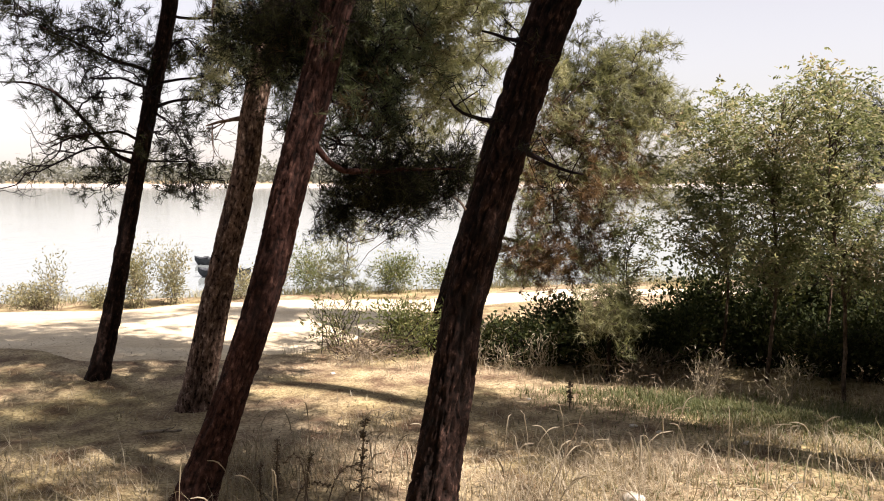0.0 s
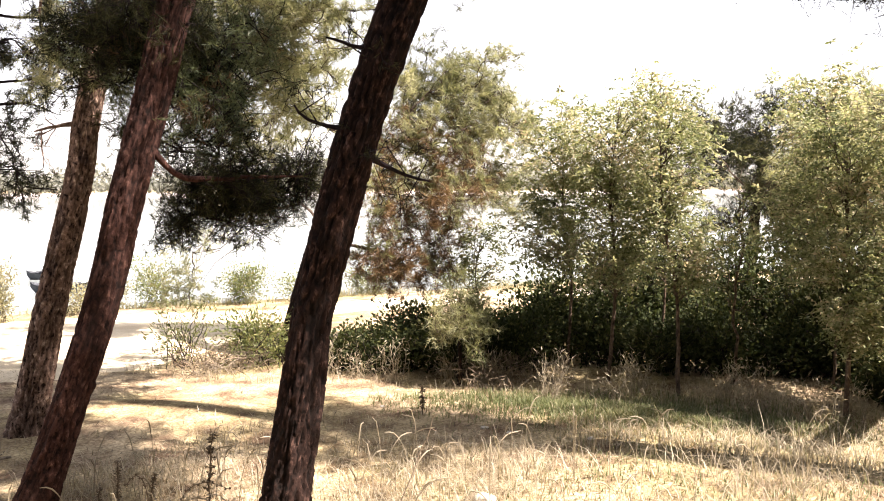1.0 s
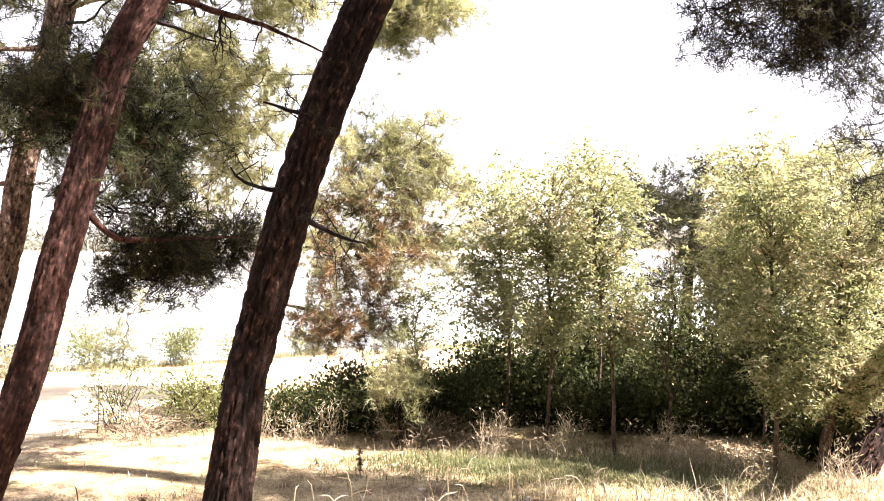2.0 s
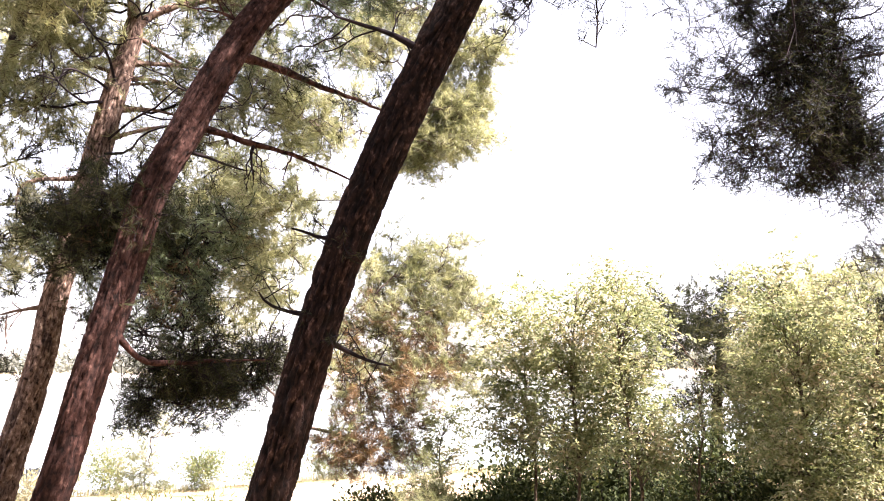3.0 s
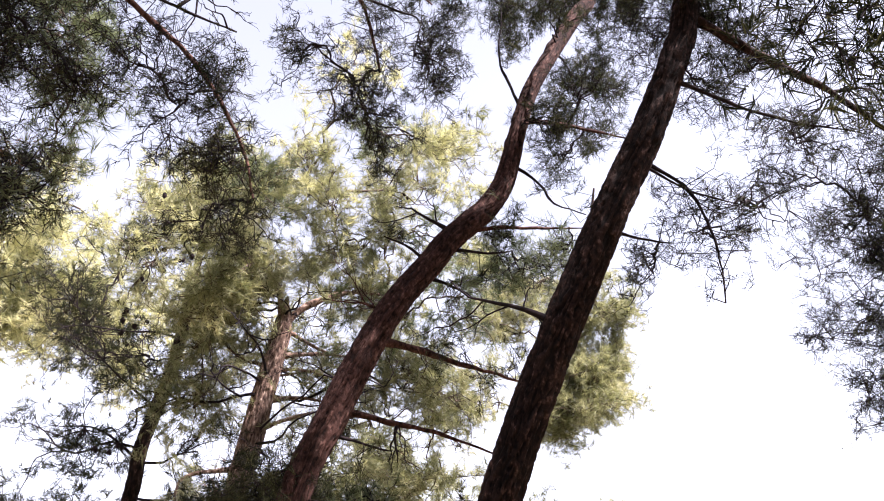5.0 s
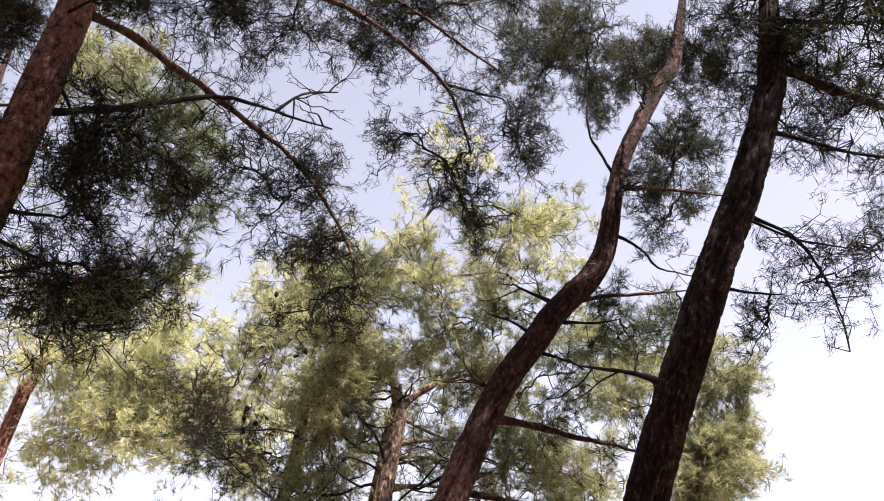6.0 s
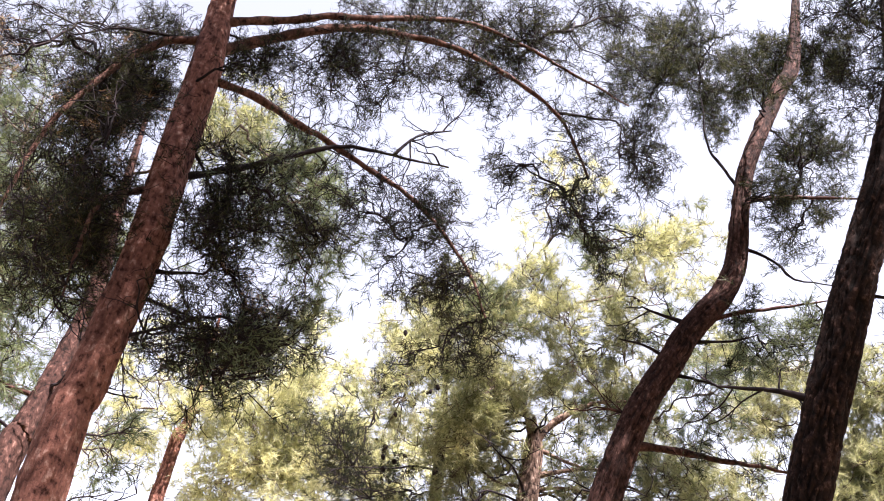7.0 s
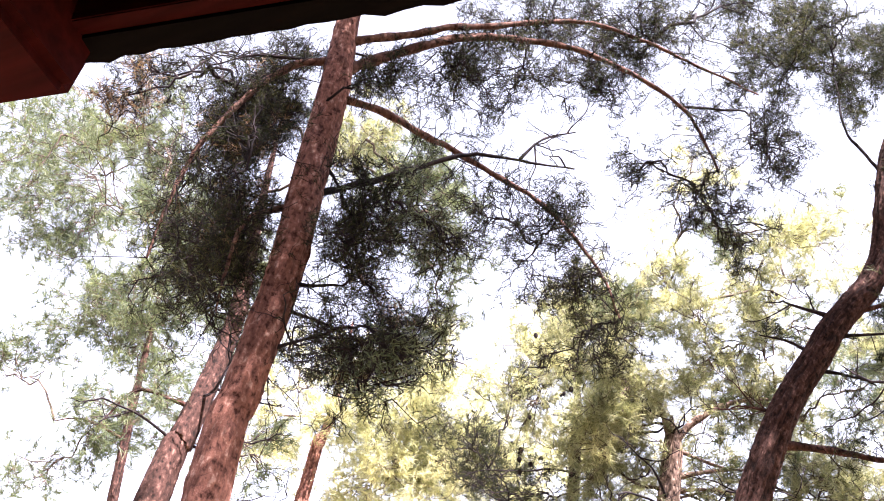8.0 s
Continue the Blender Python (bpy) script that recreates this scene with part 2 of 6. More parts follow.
def cone_mesh():
    """A hanging pine cone with rows of scales."""
    b = Buf()
    n, k = 11, 10
    s = np.linspace(0, 1, n)
    r = 0.021 * np.sin(np.pi * np.clip(s * 0.93 + 0.05, 0, 1)) ** 0.8
    a = np.arange(k) * 2 * np.pi / k
    v = []
    for i in range(n):
        rr = r[i] * (1 + 0.22 * np.cos(a * 5 + i * np.pi))
        v.append(np.stack([np.cos(a) * rr, np.sin(a) * rr, np.full(k, -0.065 * s[i])], 1))
    i = np.arange(n - 1)[:, None] * k
    j = np.arange(k)
    b.add(np.concatenate(v), np.stack([i + j, i + (j + 1) % k, i + k + (j + 1) % k, i + k + j], -1).reshape(-1, 4))
    return b.mesh("cone", False)


CONE = cone_mesh()


class Pine:
    def __init__(self, label, trunk, radii, bark, seed, fine=1.0, top=0.6, side=4, big=1.0, leaf=NEEDLE, furrow=1.0, net=0):
        self.side, self.big, self.leaf, self.net = side, big, leaf, net
        self.wood = TWIG if leaf is NEEDLE_SHADE else TWIG_BROWN
        self.ob = thing("pine_tree", label, "tree", trunk[0], "lakeside pines")
        p = np.array(trunk, float)
        end = unit(p[-1] - p[-3]) * 0.6 + np.array([0, 0, 0.5])
        body = np.linalg.norm(np.diff(p, axis=0), axis=1).sum()
        p = np.vstack([p, p[-1] + end * top])
        p[0] -= (p[1] - p[0]) * 0.12
        size = np.linalg.norm(np.diff(p, axis=0), axis=1).sum()
        n, sides = int(size / (0.019 / fine)), int(82 * fine)
        path = smooth_path(p, n)
        s = np.linspace(0, 1, n)
        r = np.interp(path[:, 2], *zip(*radii)) if len(np.shape(radii)) == 2 else np.interp(s * size, [0, body], radii)
        r = np.where(s * size > body, np.interp(s * size, [body, size], [r[int(n * body / size)], 0.012]), r)
        r = r * (1 + 0.35 * np.exp(-s * size / 0.18))
        self.path, self.rad = path, r
        nu = 17
        a = np.linspace(0, nu, sides, endpoint=False)
        uu, vv = np.meshgrid(a, s * size / 0.3)
        turn = uu * 2 * np.pi / nu
        ph = np.random.RandomState(seed).rand(12) * 6.3
        warp_u = 0.3 * np.sin(vv * 0.55 + 2 * turn + ph[0]) + 0.2 * np.sin(vv * 5.2 - 5 * turn + ph[1]) + 0.14 * np.sin(vv * 13.0 + 9 * turn + ph[2])
        warp_v = 0.6 * np.sin(3 * turn + vv * 0.4 + ph[3]) + 0.45 * np.sin(8 * turn - vv * 0.7 + ph[4]) + 0.2 * np.sin(19 * turn + ph[5])
        e = cells((uu + warp_u) % nu, vv + warp_v, nu, seed)
        e2 = cells((uu * 3 + 3.1 + warp_v) % (3 * nu), vv * 4.2 + warp_u, 3 * nu, seed + 1)
        groove = np.clip(1 - e / (0.32 + 0.16 * np.sin(vv * 1.9 + 4 * turn)), 0, 1)
        lump = 0.05 * np.sin(2 * turn + vv * 0.35 + seed) + 0.035 * np.sin(3 * turn - vv * 0.21)
        knot = np.zeros_like(uu)
        rk = np.random.RandomState(seed + 5)
        for k in range(10 if furrow > 0.6 else 34):
            du = (uu - rk.rand() * nu + nu / 2) % nu - nu / 2
            dist = np.hypot(du * 2 * np.pi * r[:, None] / nu, 0.75 * (s * size - rk.uniform(0.08, 0.95) * size)[:, None])
            w = rk.uniform(0.018, 0.032)
            knot += np.exp(-(dist / w) ** 2) - 0.8 * np.exp(-(dist / (0.45 * w)) ** 2)
        depth = 0.15 * furrow * (1 - 0.35 * s)[:, None] * r[:, None]
        bumps = r[:, None] * lump - depth * 1.5 * groove - depth * 0.6 * np.clip(1 - e2 / 0.3, 0, 1) + 0.014 * knot
        groove = np.clip((0.35 + 0.65 * furrow) * groove + 0.35 * furrow * np.clip(1 - e2 / 0.3, 0, 1) + 0.9 * np.clip(knot, 0, 1), 0, 1)
        b = Buf()
        v, f = tube(path, r, sides, bumps)
        b.add(v, f, (groove ** 1.3).ravel() * 0.9)
        part("trunk", b, bark, self.ob)
        self.bark = bark
        self.joints = [path[int(n * 0.3):]]
        self.tips, self.ways, self.dry, self.sprays = [], [], [], []
        self.seed = seed

    def limb(self, pts, r, twigs):
        """A limb through pts with side twigs that carry needles."""
        size = np.linalg.norm(np.diff(np.array(pts), axis=0), axis=1).sum()
        n = max(8, int(size / 0.05))
        root = np.vstack(self.joints[:1] + [self.path] + self.joints[1:])
        near = np.linalg.norm(root - np.array(pts[0]), axis=1)
        if near.min() < 0.5:
            pts = [root[near.argmin()]] + list(pts)[1 if near.min() < 0.2 else 0:]
        path = smooth_path(pts, n) + np.cumsum(rng.randn(n, 3), 0) * 0.003
        path[0] = pts[0]
        b = Buf()
        rad = np.linspace(r, max(r * 0.22, 0.004), n) * (1 + 0.12 * np.sin(np.arange(n) * 1.3))
        b.add(*tube(path, rad, 7))
        self.joints.append(path[n // 3:])
        if twigs:
            i = rng.randint(n // 4, n, twigs)
            d = unit(rng.randn(twigs, 3) + np.array([0, 0, -0.25]))
            shoots = Buf()
            self.twigs(shoots, path[i], path[i] + d * rng.uniform(0.12, 0.3, (twigs, 1)), 0.0035)
        for _ in range(0 if twigs else 5):
            i = rng.randint(n // 3, n)
            self.fork(b, path[i], unit(rng.randn(3) + unit(path[-1] - path[0])), rng.uniform(0.08, 0.35), 0.006, 2)
        limb = part("limb", b, self.wood if r < 0.02 or (not twigs and r < 0.0235) else LIMB_RED if self.bark is BARK_RED else self.bark, self.ob)
        if twigs:
            part("twig_spray", shoots, self.wood, limb, kind="stuff")
        self.leafy(limb)

    def fork(self, b, at, way, size, r, depth):
        """A bare crooked branch that forks into finer ones."""
        q = smooth_path(wiggly(at, at + way * size, 5, 0.13, rng.uniform(-0.1, 0.1)), 9)
        b.add(*tube(q, np.linspace(r, r * 0.45, 9), 4 if r > 0.004 else 3))
        for _ in range(3 if depth > 0 else 0):
            i = rng.randint(3, 9)
            self.fork(b, q[i], unit(unit(q[i] - q[i - 1]) + 0.8 * rng.randn(3)), size * rng.uniform(0.35, 0.7), r * 0.55, depth - 1)

    def snags(self, low, high, count, size):
        """Dead bare branches left on the trunk between two heights."""
        k = np.where((self.path[:, 2] > low) & (self.path[:, 2] < high))[0]
        for _ in range(count):
            b = Buf()
            a = rng.uniform(0, 2 * np.pi)
            way = unit(np.array([np.cos(a), np.sin(a), rng.uniform(-0.25, 0.3)]))
            i = k[rng.randint(len(k))]
            self.fork(b, self.path[i] + way * self.rad[i] * 0.7, way, size * rng.uniform(0.5, 1.3), 0.013, 3)
            part("dead_branch", b, TWIG if rng.rand() < 0.85 else self.bark, self.ob)

    def twigs(self, b, a, e, r, dry=0.0):
        """Crooked twigs from a to e, each with side twigs that end in needles."""
        m, out, k = len(a), unit(e - a), self.side
        size = np.linalg.norm(e - a, axis=1)[:, None]
        path = crooked(a, e, 4, 0.45, rng.uniform(-0.15, 0.2, m))
        tubes(b, path, np.linspace(r, r * 0.45, 4))
        i = rng.randint(1, 4, (m, k))
        root = path[np.arange(m)[:, None], i].reshape(-1, 3)
        d = unit(np.repeat(out, k, 0) * 0.6 + rng.randn(m * k, 3) * 0.8 + np.array([0, 0, 0.15]))
        q = crooked(root, root + d * rng.uniform(0.05, 0.13, (m * k, 1)) * (self.big if self.big < 1.05 else 0.85 * self.big), 3, 0.5, np.zeros(m * k))
        sprigs(b, root, d, np.linalg.norm(q[:, 2] - root, axis=1), (0.0012 if self.big > 1.05 else 0.0019) * self.big)
        w = unit(q[:, 2] - q[:, 1])
        if self.net:
            n = m * k * self.net
            root = q[np.arange(n) % (m * k), rng.randint(1, 3, n)]
            d = unit(w[np.arange(n) % (m * k)] * 0.4 + rng.randn(n, 3))
            sprigs(b, root, d, rng.uniform(0.03, 0.085, n), 0.0016)
        old = rng.rand(m) < dry
        for t, v, o in ((q[:, 2], w, np.repeat(old, k)), (0.5 * (q[:, 1] + q[:, 2]), w, np.repeat(old, k)), (path[:, 3], out, old)):
            self.tips.append(t)
            self.ways.append(v + 0.25 * rng.randn(*v.shape))
            self.dry.append(o)

    def bough(self, c, rx, rz, density, dry=0.0, leaf=None):
        """A bough from the nearest limb or trunk that spreads into a cloud of needled twigs about c."""
        c = np.array(c)
        rx, rz = rx * 1.1, rz * 1.1
        j = np.vstack(self.joints)
        a = j[(np.linalg.norm(j - c, axis=1) + 0.3 * np.maximum(0, j[:, 2] - c[2])).argmin()]
        b = Buf()
        size = np.linalg.norm(c - a)
        path = wiggly(a, c, 12, 0.15, 0.08)
        b.add(*tube(path, np.linspace(0.006 + 0.007 * min(size, 1.6), 0.005, 12), 5))
        self.joints.append(path[5:])
        axes = np.array([rx, 0.5 * (rx + rz), rz])
        count = 6 + int(9 * np.sqrt(rx * rz))
        m = max(3, int(density * rx * rz / count))
        out = unit(c - a)
        for _ in range(count):
            w = unit(rng.randn(3) + 0.35 * out) * rng.uniform(0.45, 1.3) * axes
            q = wiggly(path[rng.randint(4, 12)], c + w, 10, 0.2, rng.uniform(-0.08, 0.12))
            b.add(*tube(q, np.linspace(min(0.0065, 0.02 * np.linalg.norm(q[-1] - q[0])), 0.0022, 10), 4))
            k = (2 + 8 * rng.rand(m) ** 0.7).astype(int)
            tan = unit(q[k] - q[k - 1])
            way = unit(0.75 * tan + 0.75 * rng.randn(m, 3) + np.array([0, 0, 0.05]))
            e = q[k] + way * rng.uniform(0.07, 0.22, (m, 1)) * self.big
            self.twigs(b, q[k], e, 0.0037, dry)
        self.leafy(part("bough", b, self.wood, self.ob, kind="stuff"), leaf)

    def cones(self, spots):
        """Small dark cones hanging in a loose cluster about each spot."""
        for c in spots:
            for _ in range(4):
                at = np.array(c) + rng.randn(3) * np.array([0.09, 0.09, 0.07])
                ob = part("cone", CONE, TWIG, None)
                ob.parent, ob.matrix_parent_inverse = self.ob, Matrix.Translation(-self.ob.location)
                ob.location, ob.rotation_euler = at, (rng.uniform(-0.6, 0.6), rng.uniform(-0.6, 0.6), rng.uniform(0, 6))
                ob.scale = [rng.uniform(0.6, 0.95)] * 3

    def leafy(self, ob, leaf=None):
        """Keeps the shoots made since the last limb or bough as the ones that this one carries."""
        if self.tips:
            self.sprays.append((ob, np.concatenate(self.tips), np.concatenate(self.ways), np.concatenate(self.dry), leaf or self.leaf))
        self.tips, self.ways, self.dry = [], [], []

    def finish(self, count=12, length=0.08):
        for ob, t, w, dry, green in self.sprays:
            for some, leaf, label in ((~dry, green, "thin green needles in brush-like bunches"), (dry, NEEDLE_DRY, "withered brown needles")):
                if some.any():
                    b = Buf()
                    needles(b, t[some], w[some], count, length * self.big, (0.002 if self.big < 1.05 else 0.0024) * self.big)
                    part("needles", b, leaf, ob, label, kind="stuff")

# ---- ground, road, lake ----
WATER = -2.0


def shore(x):
    """y of the top of the bank, which runs along the far side of the road."""
    return 13.45 + 0.27 * np.clip(x, -60, 40)


def height(x, y):
    x, y = np.asarray(x, float), np.asarray(y, float)
    h = 0.03 * np.sin(x * 1.3 + 0.4 * y) * np.sin(y * 1.1 - 0.3 * x) + 0.012 * np.sin(x * 5.1 + y * 2.2) * np.sin(y * 4.3)
    s = y - shore(x)
    drop = np.clip((s - 0.3) / 13, 0, 1)
    h = h * np.clip(1 - s / 3, 0, 1) - 3.2 * (drop * drop * (3 - 2 * drop)) ** 0.8
    far = np.clip((y - 400 - 8 * np.sin(x * 0.02)) / 40, 0, 1)
    return h + far * (3.2 - 0.6)


def sheet(xs, ys, lift=0.0):
    X, Y = np.meshgrid(xs, ys)
    v = np.stack([X, Y, height(X, Y) + lift], -1).reshape(-1, 3)
    nx = len(xs)
    i = (np.arange(len(ys) - 1)[:, None] * nx + np.arange(nx - 1)).reshape(-1)
    return v, np.stack([i, i + 1, i + nx + 1, i + nx], 1)


def spaced(lo, hi, near_lo, near_hi, step, growth=1.25):
    mid = list(np.arange(near_lo, near_hi, step))
    up, s = [near_hi], step
    while up[-1] < hi:
        s *= growth
        up.append(up[-1] + s)
    dn, s = [near_lo], step
    while dn[-1] > lo:
        s *= growth
        dn.append(dn[-1] - s)
    return np.array(dn[:0:-1] + mid + up)


def ground_material():
    m, N, L, b = mat("dry_ground", 0.95, 0.1)
    big = noise_tex(N, L, 0.55, 4)
    med = noise_tex(N, L, 3.2, 5)
    fine = noise_tex(N, L, 45, 5)
    earth = ramp(N, [(0.35, (0.165, 0.113, 0.08)), (0.55, (0.38, 0.312, 0.212)), (0.7, (0.53, 0.442, 0.305))])
    L.new(med.outputs["Fac"], earth.inputs[0])
    turf = ramp(N, [(0.42, (1.0, 1.0, 1.0)), (0.62, (0.8, 0.82, 0.66))])
    L.new(big.outputs["Fac"], turf.inputs[0])
    c = mix(N, L, earth.outputs[0], turf.outputs[0], 1.0, "MULTIPLY")
    speck = ramp(N, [(0.35, (0.55, 0.5, 0.45)), (0.6, (1.1, 1.08, 1.05))])
    L.new(fine.outputs["Fac"], speck.inputs[0])
    c = mix(N, L, c, speck.outputs[0], 1.0, "MULTIPLY")
    L.new(c, b.inputs["Base Color"])
    bump(N, L, b, fine.outputs["Fac"], 0.7, 0.02)
    return m


def sand_material():
    m, N, L, b = mat("sandy_track", 0.95, 0.1)
    med = noise_tex(N, L, 1.4, 5, (0.5, 1.6, 1))
    fine = noise_tex(N, L, 60, 4)
    a = ramp(N, [(0.3, (0.46, 0.385, 0.275)), (0.55, (0.6, 0.525, 0.39)), (0.75, (0.68, 0.61, 0.47))])
    L.new(med.outputs["Fac"], a.inputs[0])
    sp = ramp(N, [(0.35, (0.8, 0.78, 0.75)), (0.6, (1.08, 1.06, 1.05))])
    L.new(fine.outputs["Fac"], sp.inputs[0])
    L.new(mix(N, L, a.outputs[0], sp.outputs[0], 1.0, "MULTIPLY"), b.inputs["Base Color"])
    bump(N, L, b, fine.outputs["Fac"], 0.5, 0.012)
    return m


def water_material():
    m, N, L, b = mat("lake_water", 0.08, 0.5)
    b.inputs["Base Color"].default_value = (0.23, 0.26, 0.26, 1)
    b.inputs["IOR"].default_value = 1.33
    w = noise_tex(N, L, 1.1, 4, (1, 0.35, 1))
    w2 = noise_tex(N, L, 0.05, 3, (1, 0.4, 1))
    bump(N, L, b, mix(N, L, w.outputs["Fac"], w2.outputs["Fac"], 0.4), 0.45, 0.14)
    return m


b = Buf()
b.add(*sheet(spaced(-1600, 1600, -9, 9, 0.12, 1.16), spaced(-60, 2400, 1.5, 16, 0.12, 1.16)))
tagged(part("ground", b, ground_material()), "dry sandy earth with straw and needle litter", "ground", kind="structure")
b = Buf()
b.add([(-1600, 8, WATER), (1600, 8, WATER), (1600, 460, WATER), (-1600, 460, WATER)], [(0, 1, 2, 3)])
tagged(part("lake_water", b, water_material()), "calm lake water bright with sky glare", "water", kind="structure")
# sandy track along the bank
xs = np.linspace(-30, 30, 260)
s = np.linspace(0, 1, 24)
X = np.repeat(xs[None], 24, 0)
near_y = np.interp(xs, [-30, -4.7, -3.2, -2.4, -1.6, -0.9, -0.5, 0.2, 3, 30], [3.5, 8.8, 8.3, 8.2, 8.6, 9.6, 10.9, 12.0, 13.0, 21.5]) + 0.12 * np.sin(xs * 2.3) + 0.07 * np.sin(xs * 5.7)
far_y = shore(xs) - 0.35 + 0.06 * np.sin(xs * 3.1)
Y = near_y + (far_y - near_y) * s[:, None]
v = np.stack([X, Y, height(X, Y) + 0.016 * np.clip(4 * s * (1 - s) * 4, 0, 1)[:, None] - 0.004], -1).reshape(-1, 3)
i = (np.arange(23)[:, None] * 260 + np.arange(259)).reshape(-1)
b = Buf()
b.add(v, np.stack([i, i + 1, i + 261, i + 260], 1))
tagged(part("road", b, sand_material()), "pale sandy track along the lake bank", "road", kind="structure")


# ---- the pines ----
tree = Pine("slender leaning pine with dark bark and arching bare limbs", [(-3.03, 7.57, 0.00), (-2.90, 7.62, 0.60), (-2.77, 7.68, 1.34), (-2.62, 7.74, 2.13), (-2.40, 7.82, 3.22), (-2.36, 7.84, 3.65), (-2.18, 7.91, 4.37), (-2.08, 7.95, 5.08)], [(0, 0.088), (0.9, 0.08), (2.6, 0.074), (5.1, 0.055)], BARK, 11, 0.5, 1.1, 3, 1.15, NEEDLE_SHADE, 0.9, 1)
tree.limb([(-2.69, 7.71, 1.89), (-2.86, 7.64, 1.98), (-3.06, 7.56, 2.25), (-3.24, 7.49, 2.45), (-3.46, 7.40, 2.54), (-3.74, 7.29, 2.53)], 0.022, 30)
tree.limb([(-2.58, 7.75, 2.67), (-2.84, 7.65, 2.78), (-3.13, 7.53, 2.91), (-3.37, 7.44, 3.03)], 0.020, 30)
tree.limb([(-2.58, 7.75, 2.36), (-2.42, 7.82, 2.42), (-2.19, 7.91, 2.44), (-1.94, 8.01, 2.34)], 0.018, 14)
tree.limb([(-2.54, 7.77, 2.36), (-2.42, 7.82, 2.24), (-2.29, 7.87, 2.02)], 0.012, 10)
tree.limb([(-2.65, 7.72, 1.91), (-2.43, 7.81, 1.90), (-2.23, 7.89, 1.89)], 0.012, 14)
tree.limb([(-2.39, 7.83, 3.54), (-2.72, 7.69, 3.77), (-3.10, 7.54, 3.78)], 0.015, 25)
tree.limb([(-2.19, 7.91, 4.26), (-1.81, 8.06, 4.25), (-1.54, 8.17, 3.89)], 0.015, 20)
tree.bough((-3.07, 7.56, 2.08), 0.33, 0.21, 240)
tree.bough((-3.02, 7.90, 1.69), 0.25, 0.22, 240)
tree.bough((-2.96, 7.81, 2.53), 0.31, 0.25, 240)
tree.bough((-2.98, 7.91, 3.04), 0.44, 0.29, 240)
tree.bough((-3.36, 7.87, 3.03), 0.32, 0.32, 240)
tree.bough((-2.31, 8.18, 1.61), 0.38, 0.16, 240)
tree.bough((-2.24, 8.32, 2.90), 0.39, 0.39, 240)
tree.bough((-2.35, 8.06, 1.95), 0.25, 0.19, 240)
tree.bough((-3.87, 8.10, 3.22), 0.30, 0.40, 240)
tree.bough((-2.81, 7.66, 3.76), 0.57, 0.45, 240)
tree.bough((-2.75, 8.11, 4.55), 0.75, 0.48, 240)
tree.bough((-2.08, 8.28, 4.37), 0.54, 0.47, 240)
tree.bough((-3.21, 8.36, 5.04), 0.58, 0.51, 240)
tree.bough((-2.95, 8.68, 6.16), 0.46, 0.46, 240)
tree.bough((-3.28, 8.01, 5.20), 0.42, 0.49, 240)
tree.bough((-1.94, 8.22, 3.05), 0.58, 0.39, 240)
tree.bough((-2.53, 8.09, 2.89), 0.45, 0.39, 240)
tree.snags(1.8, 5.5, 16, 0.90)
tree.finish(9, 0.075)

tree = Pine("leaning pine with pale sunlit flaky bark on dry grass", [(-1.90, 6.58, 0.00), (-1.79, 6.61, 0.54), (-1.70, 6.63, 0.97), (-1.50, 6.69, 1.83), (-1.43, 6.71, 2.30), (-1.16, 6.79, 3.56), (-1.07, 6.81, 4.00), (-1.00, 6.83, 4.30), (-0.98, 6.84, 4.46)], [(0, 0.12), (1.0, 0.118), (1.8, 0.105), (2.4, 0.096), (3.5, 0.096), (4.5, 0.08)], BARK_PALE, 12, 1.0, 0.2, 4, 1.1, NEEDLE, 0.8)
tree.limb([(-0.98, 6.84, 4.41), (-0.77, 6.90, 4.62), (-0.44, 7.00, 4.77), (-0.04, 7.11, 4.78)], 0.040, 20)
tree.limb([(-0.96, 6.84, 4.44), (-1.03, 6.82, 4.74), (-1.21, 6.77, 5.08), (-1.38, 6.72, 5.55)], 0.035, 30)
tree.limb([(-0.92, 6.85, 4.11), (-0.65, 6.93, 4.17), (-0.40, 7.01, 4.16)], 0.028, 10)
tree.limb([(-0.96, 6.84, 3.99), (-0.74, 6.91, 4.01), (-0.50, 6.98, 3.93)], 0.020, 8)
tree.limb([(-1.03, 6.82, 3.72), (-0.82, 6.89, 3.78), (-0.59, 6.95, 3.75)], 0.026, 8)
tree.limb([(-1.15, 6.79, 3.50), (-0.94, 6.85, 3.61), (-0.63, 6.94, 3.70)], 0.026, 8)
tree.limb([(-1.42, 6.71, 3.25), (-1.61, 6.65, 3.15), (-1.72, 6.62, 3.04), (-1.71, 6.62, 2.85)], 0.026, 12)
tree.limb([(-0.96, 6.84, 4.39), (-0.66, 6.93, 4.22), (-0.42, 7.00, 4.17)], 0.022, 6)
tree.limb([(-1.47, 6.69, 2.24), (-1.63, 6.65, 2.19), (-1.77, 6.61, 2.15)], 0.024, 0)
tree.limb([(-1.07, 6.81, 4.02), (-1.32, 6.74, 4.10), (-1.50, 6.69, 4.27)], 0.018, 20)
tree.bough((-1.37, 6.72, 5.44), 0.58, 0.45, 360)
tree.bough((-1.36, 6.41, 4.76), 0.66, 0.48, 360)
tree.bough((-1.60, 6.66, 4.46), 0.49, 0.30, 360)
tree.bough((-1.15, 7.31, 6.13), 0.64, 0.42, 360)
tree.bough((-2.00, 6.85, 5.66), 0.37, 0.31, 370)
tree.bough((-0.61, 7.36, 5.93), 0.35, 0.35, 360)
tree.bough((0.29, 8.04, 6.40), 0.69, 0.46, 360)
tree.bough((0.68, 8.37, 7.10), 0.33, 0.41, 360)
tree.bough((-0.05, 7.11, 5.45), 0.30, 0.24, 370)
tree.bough((0.45, 6.94, 3.78), 0.42, 0.30, 360)
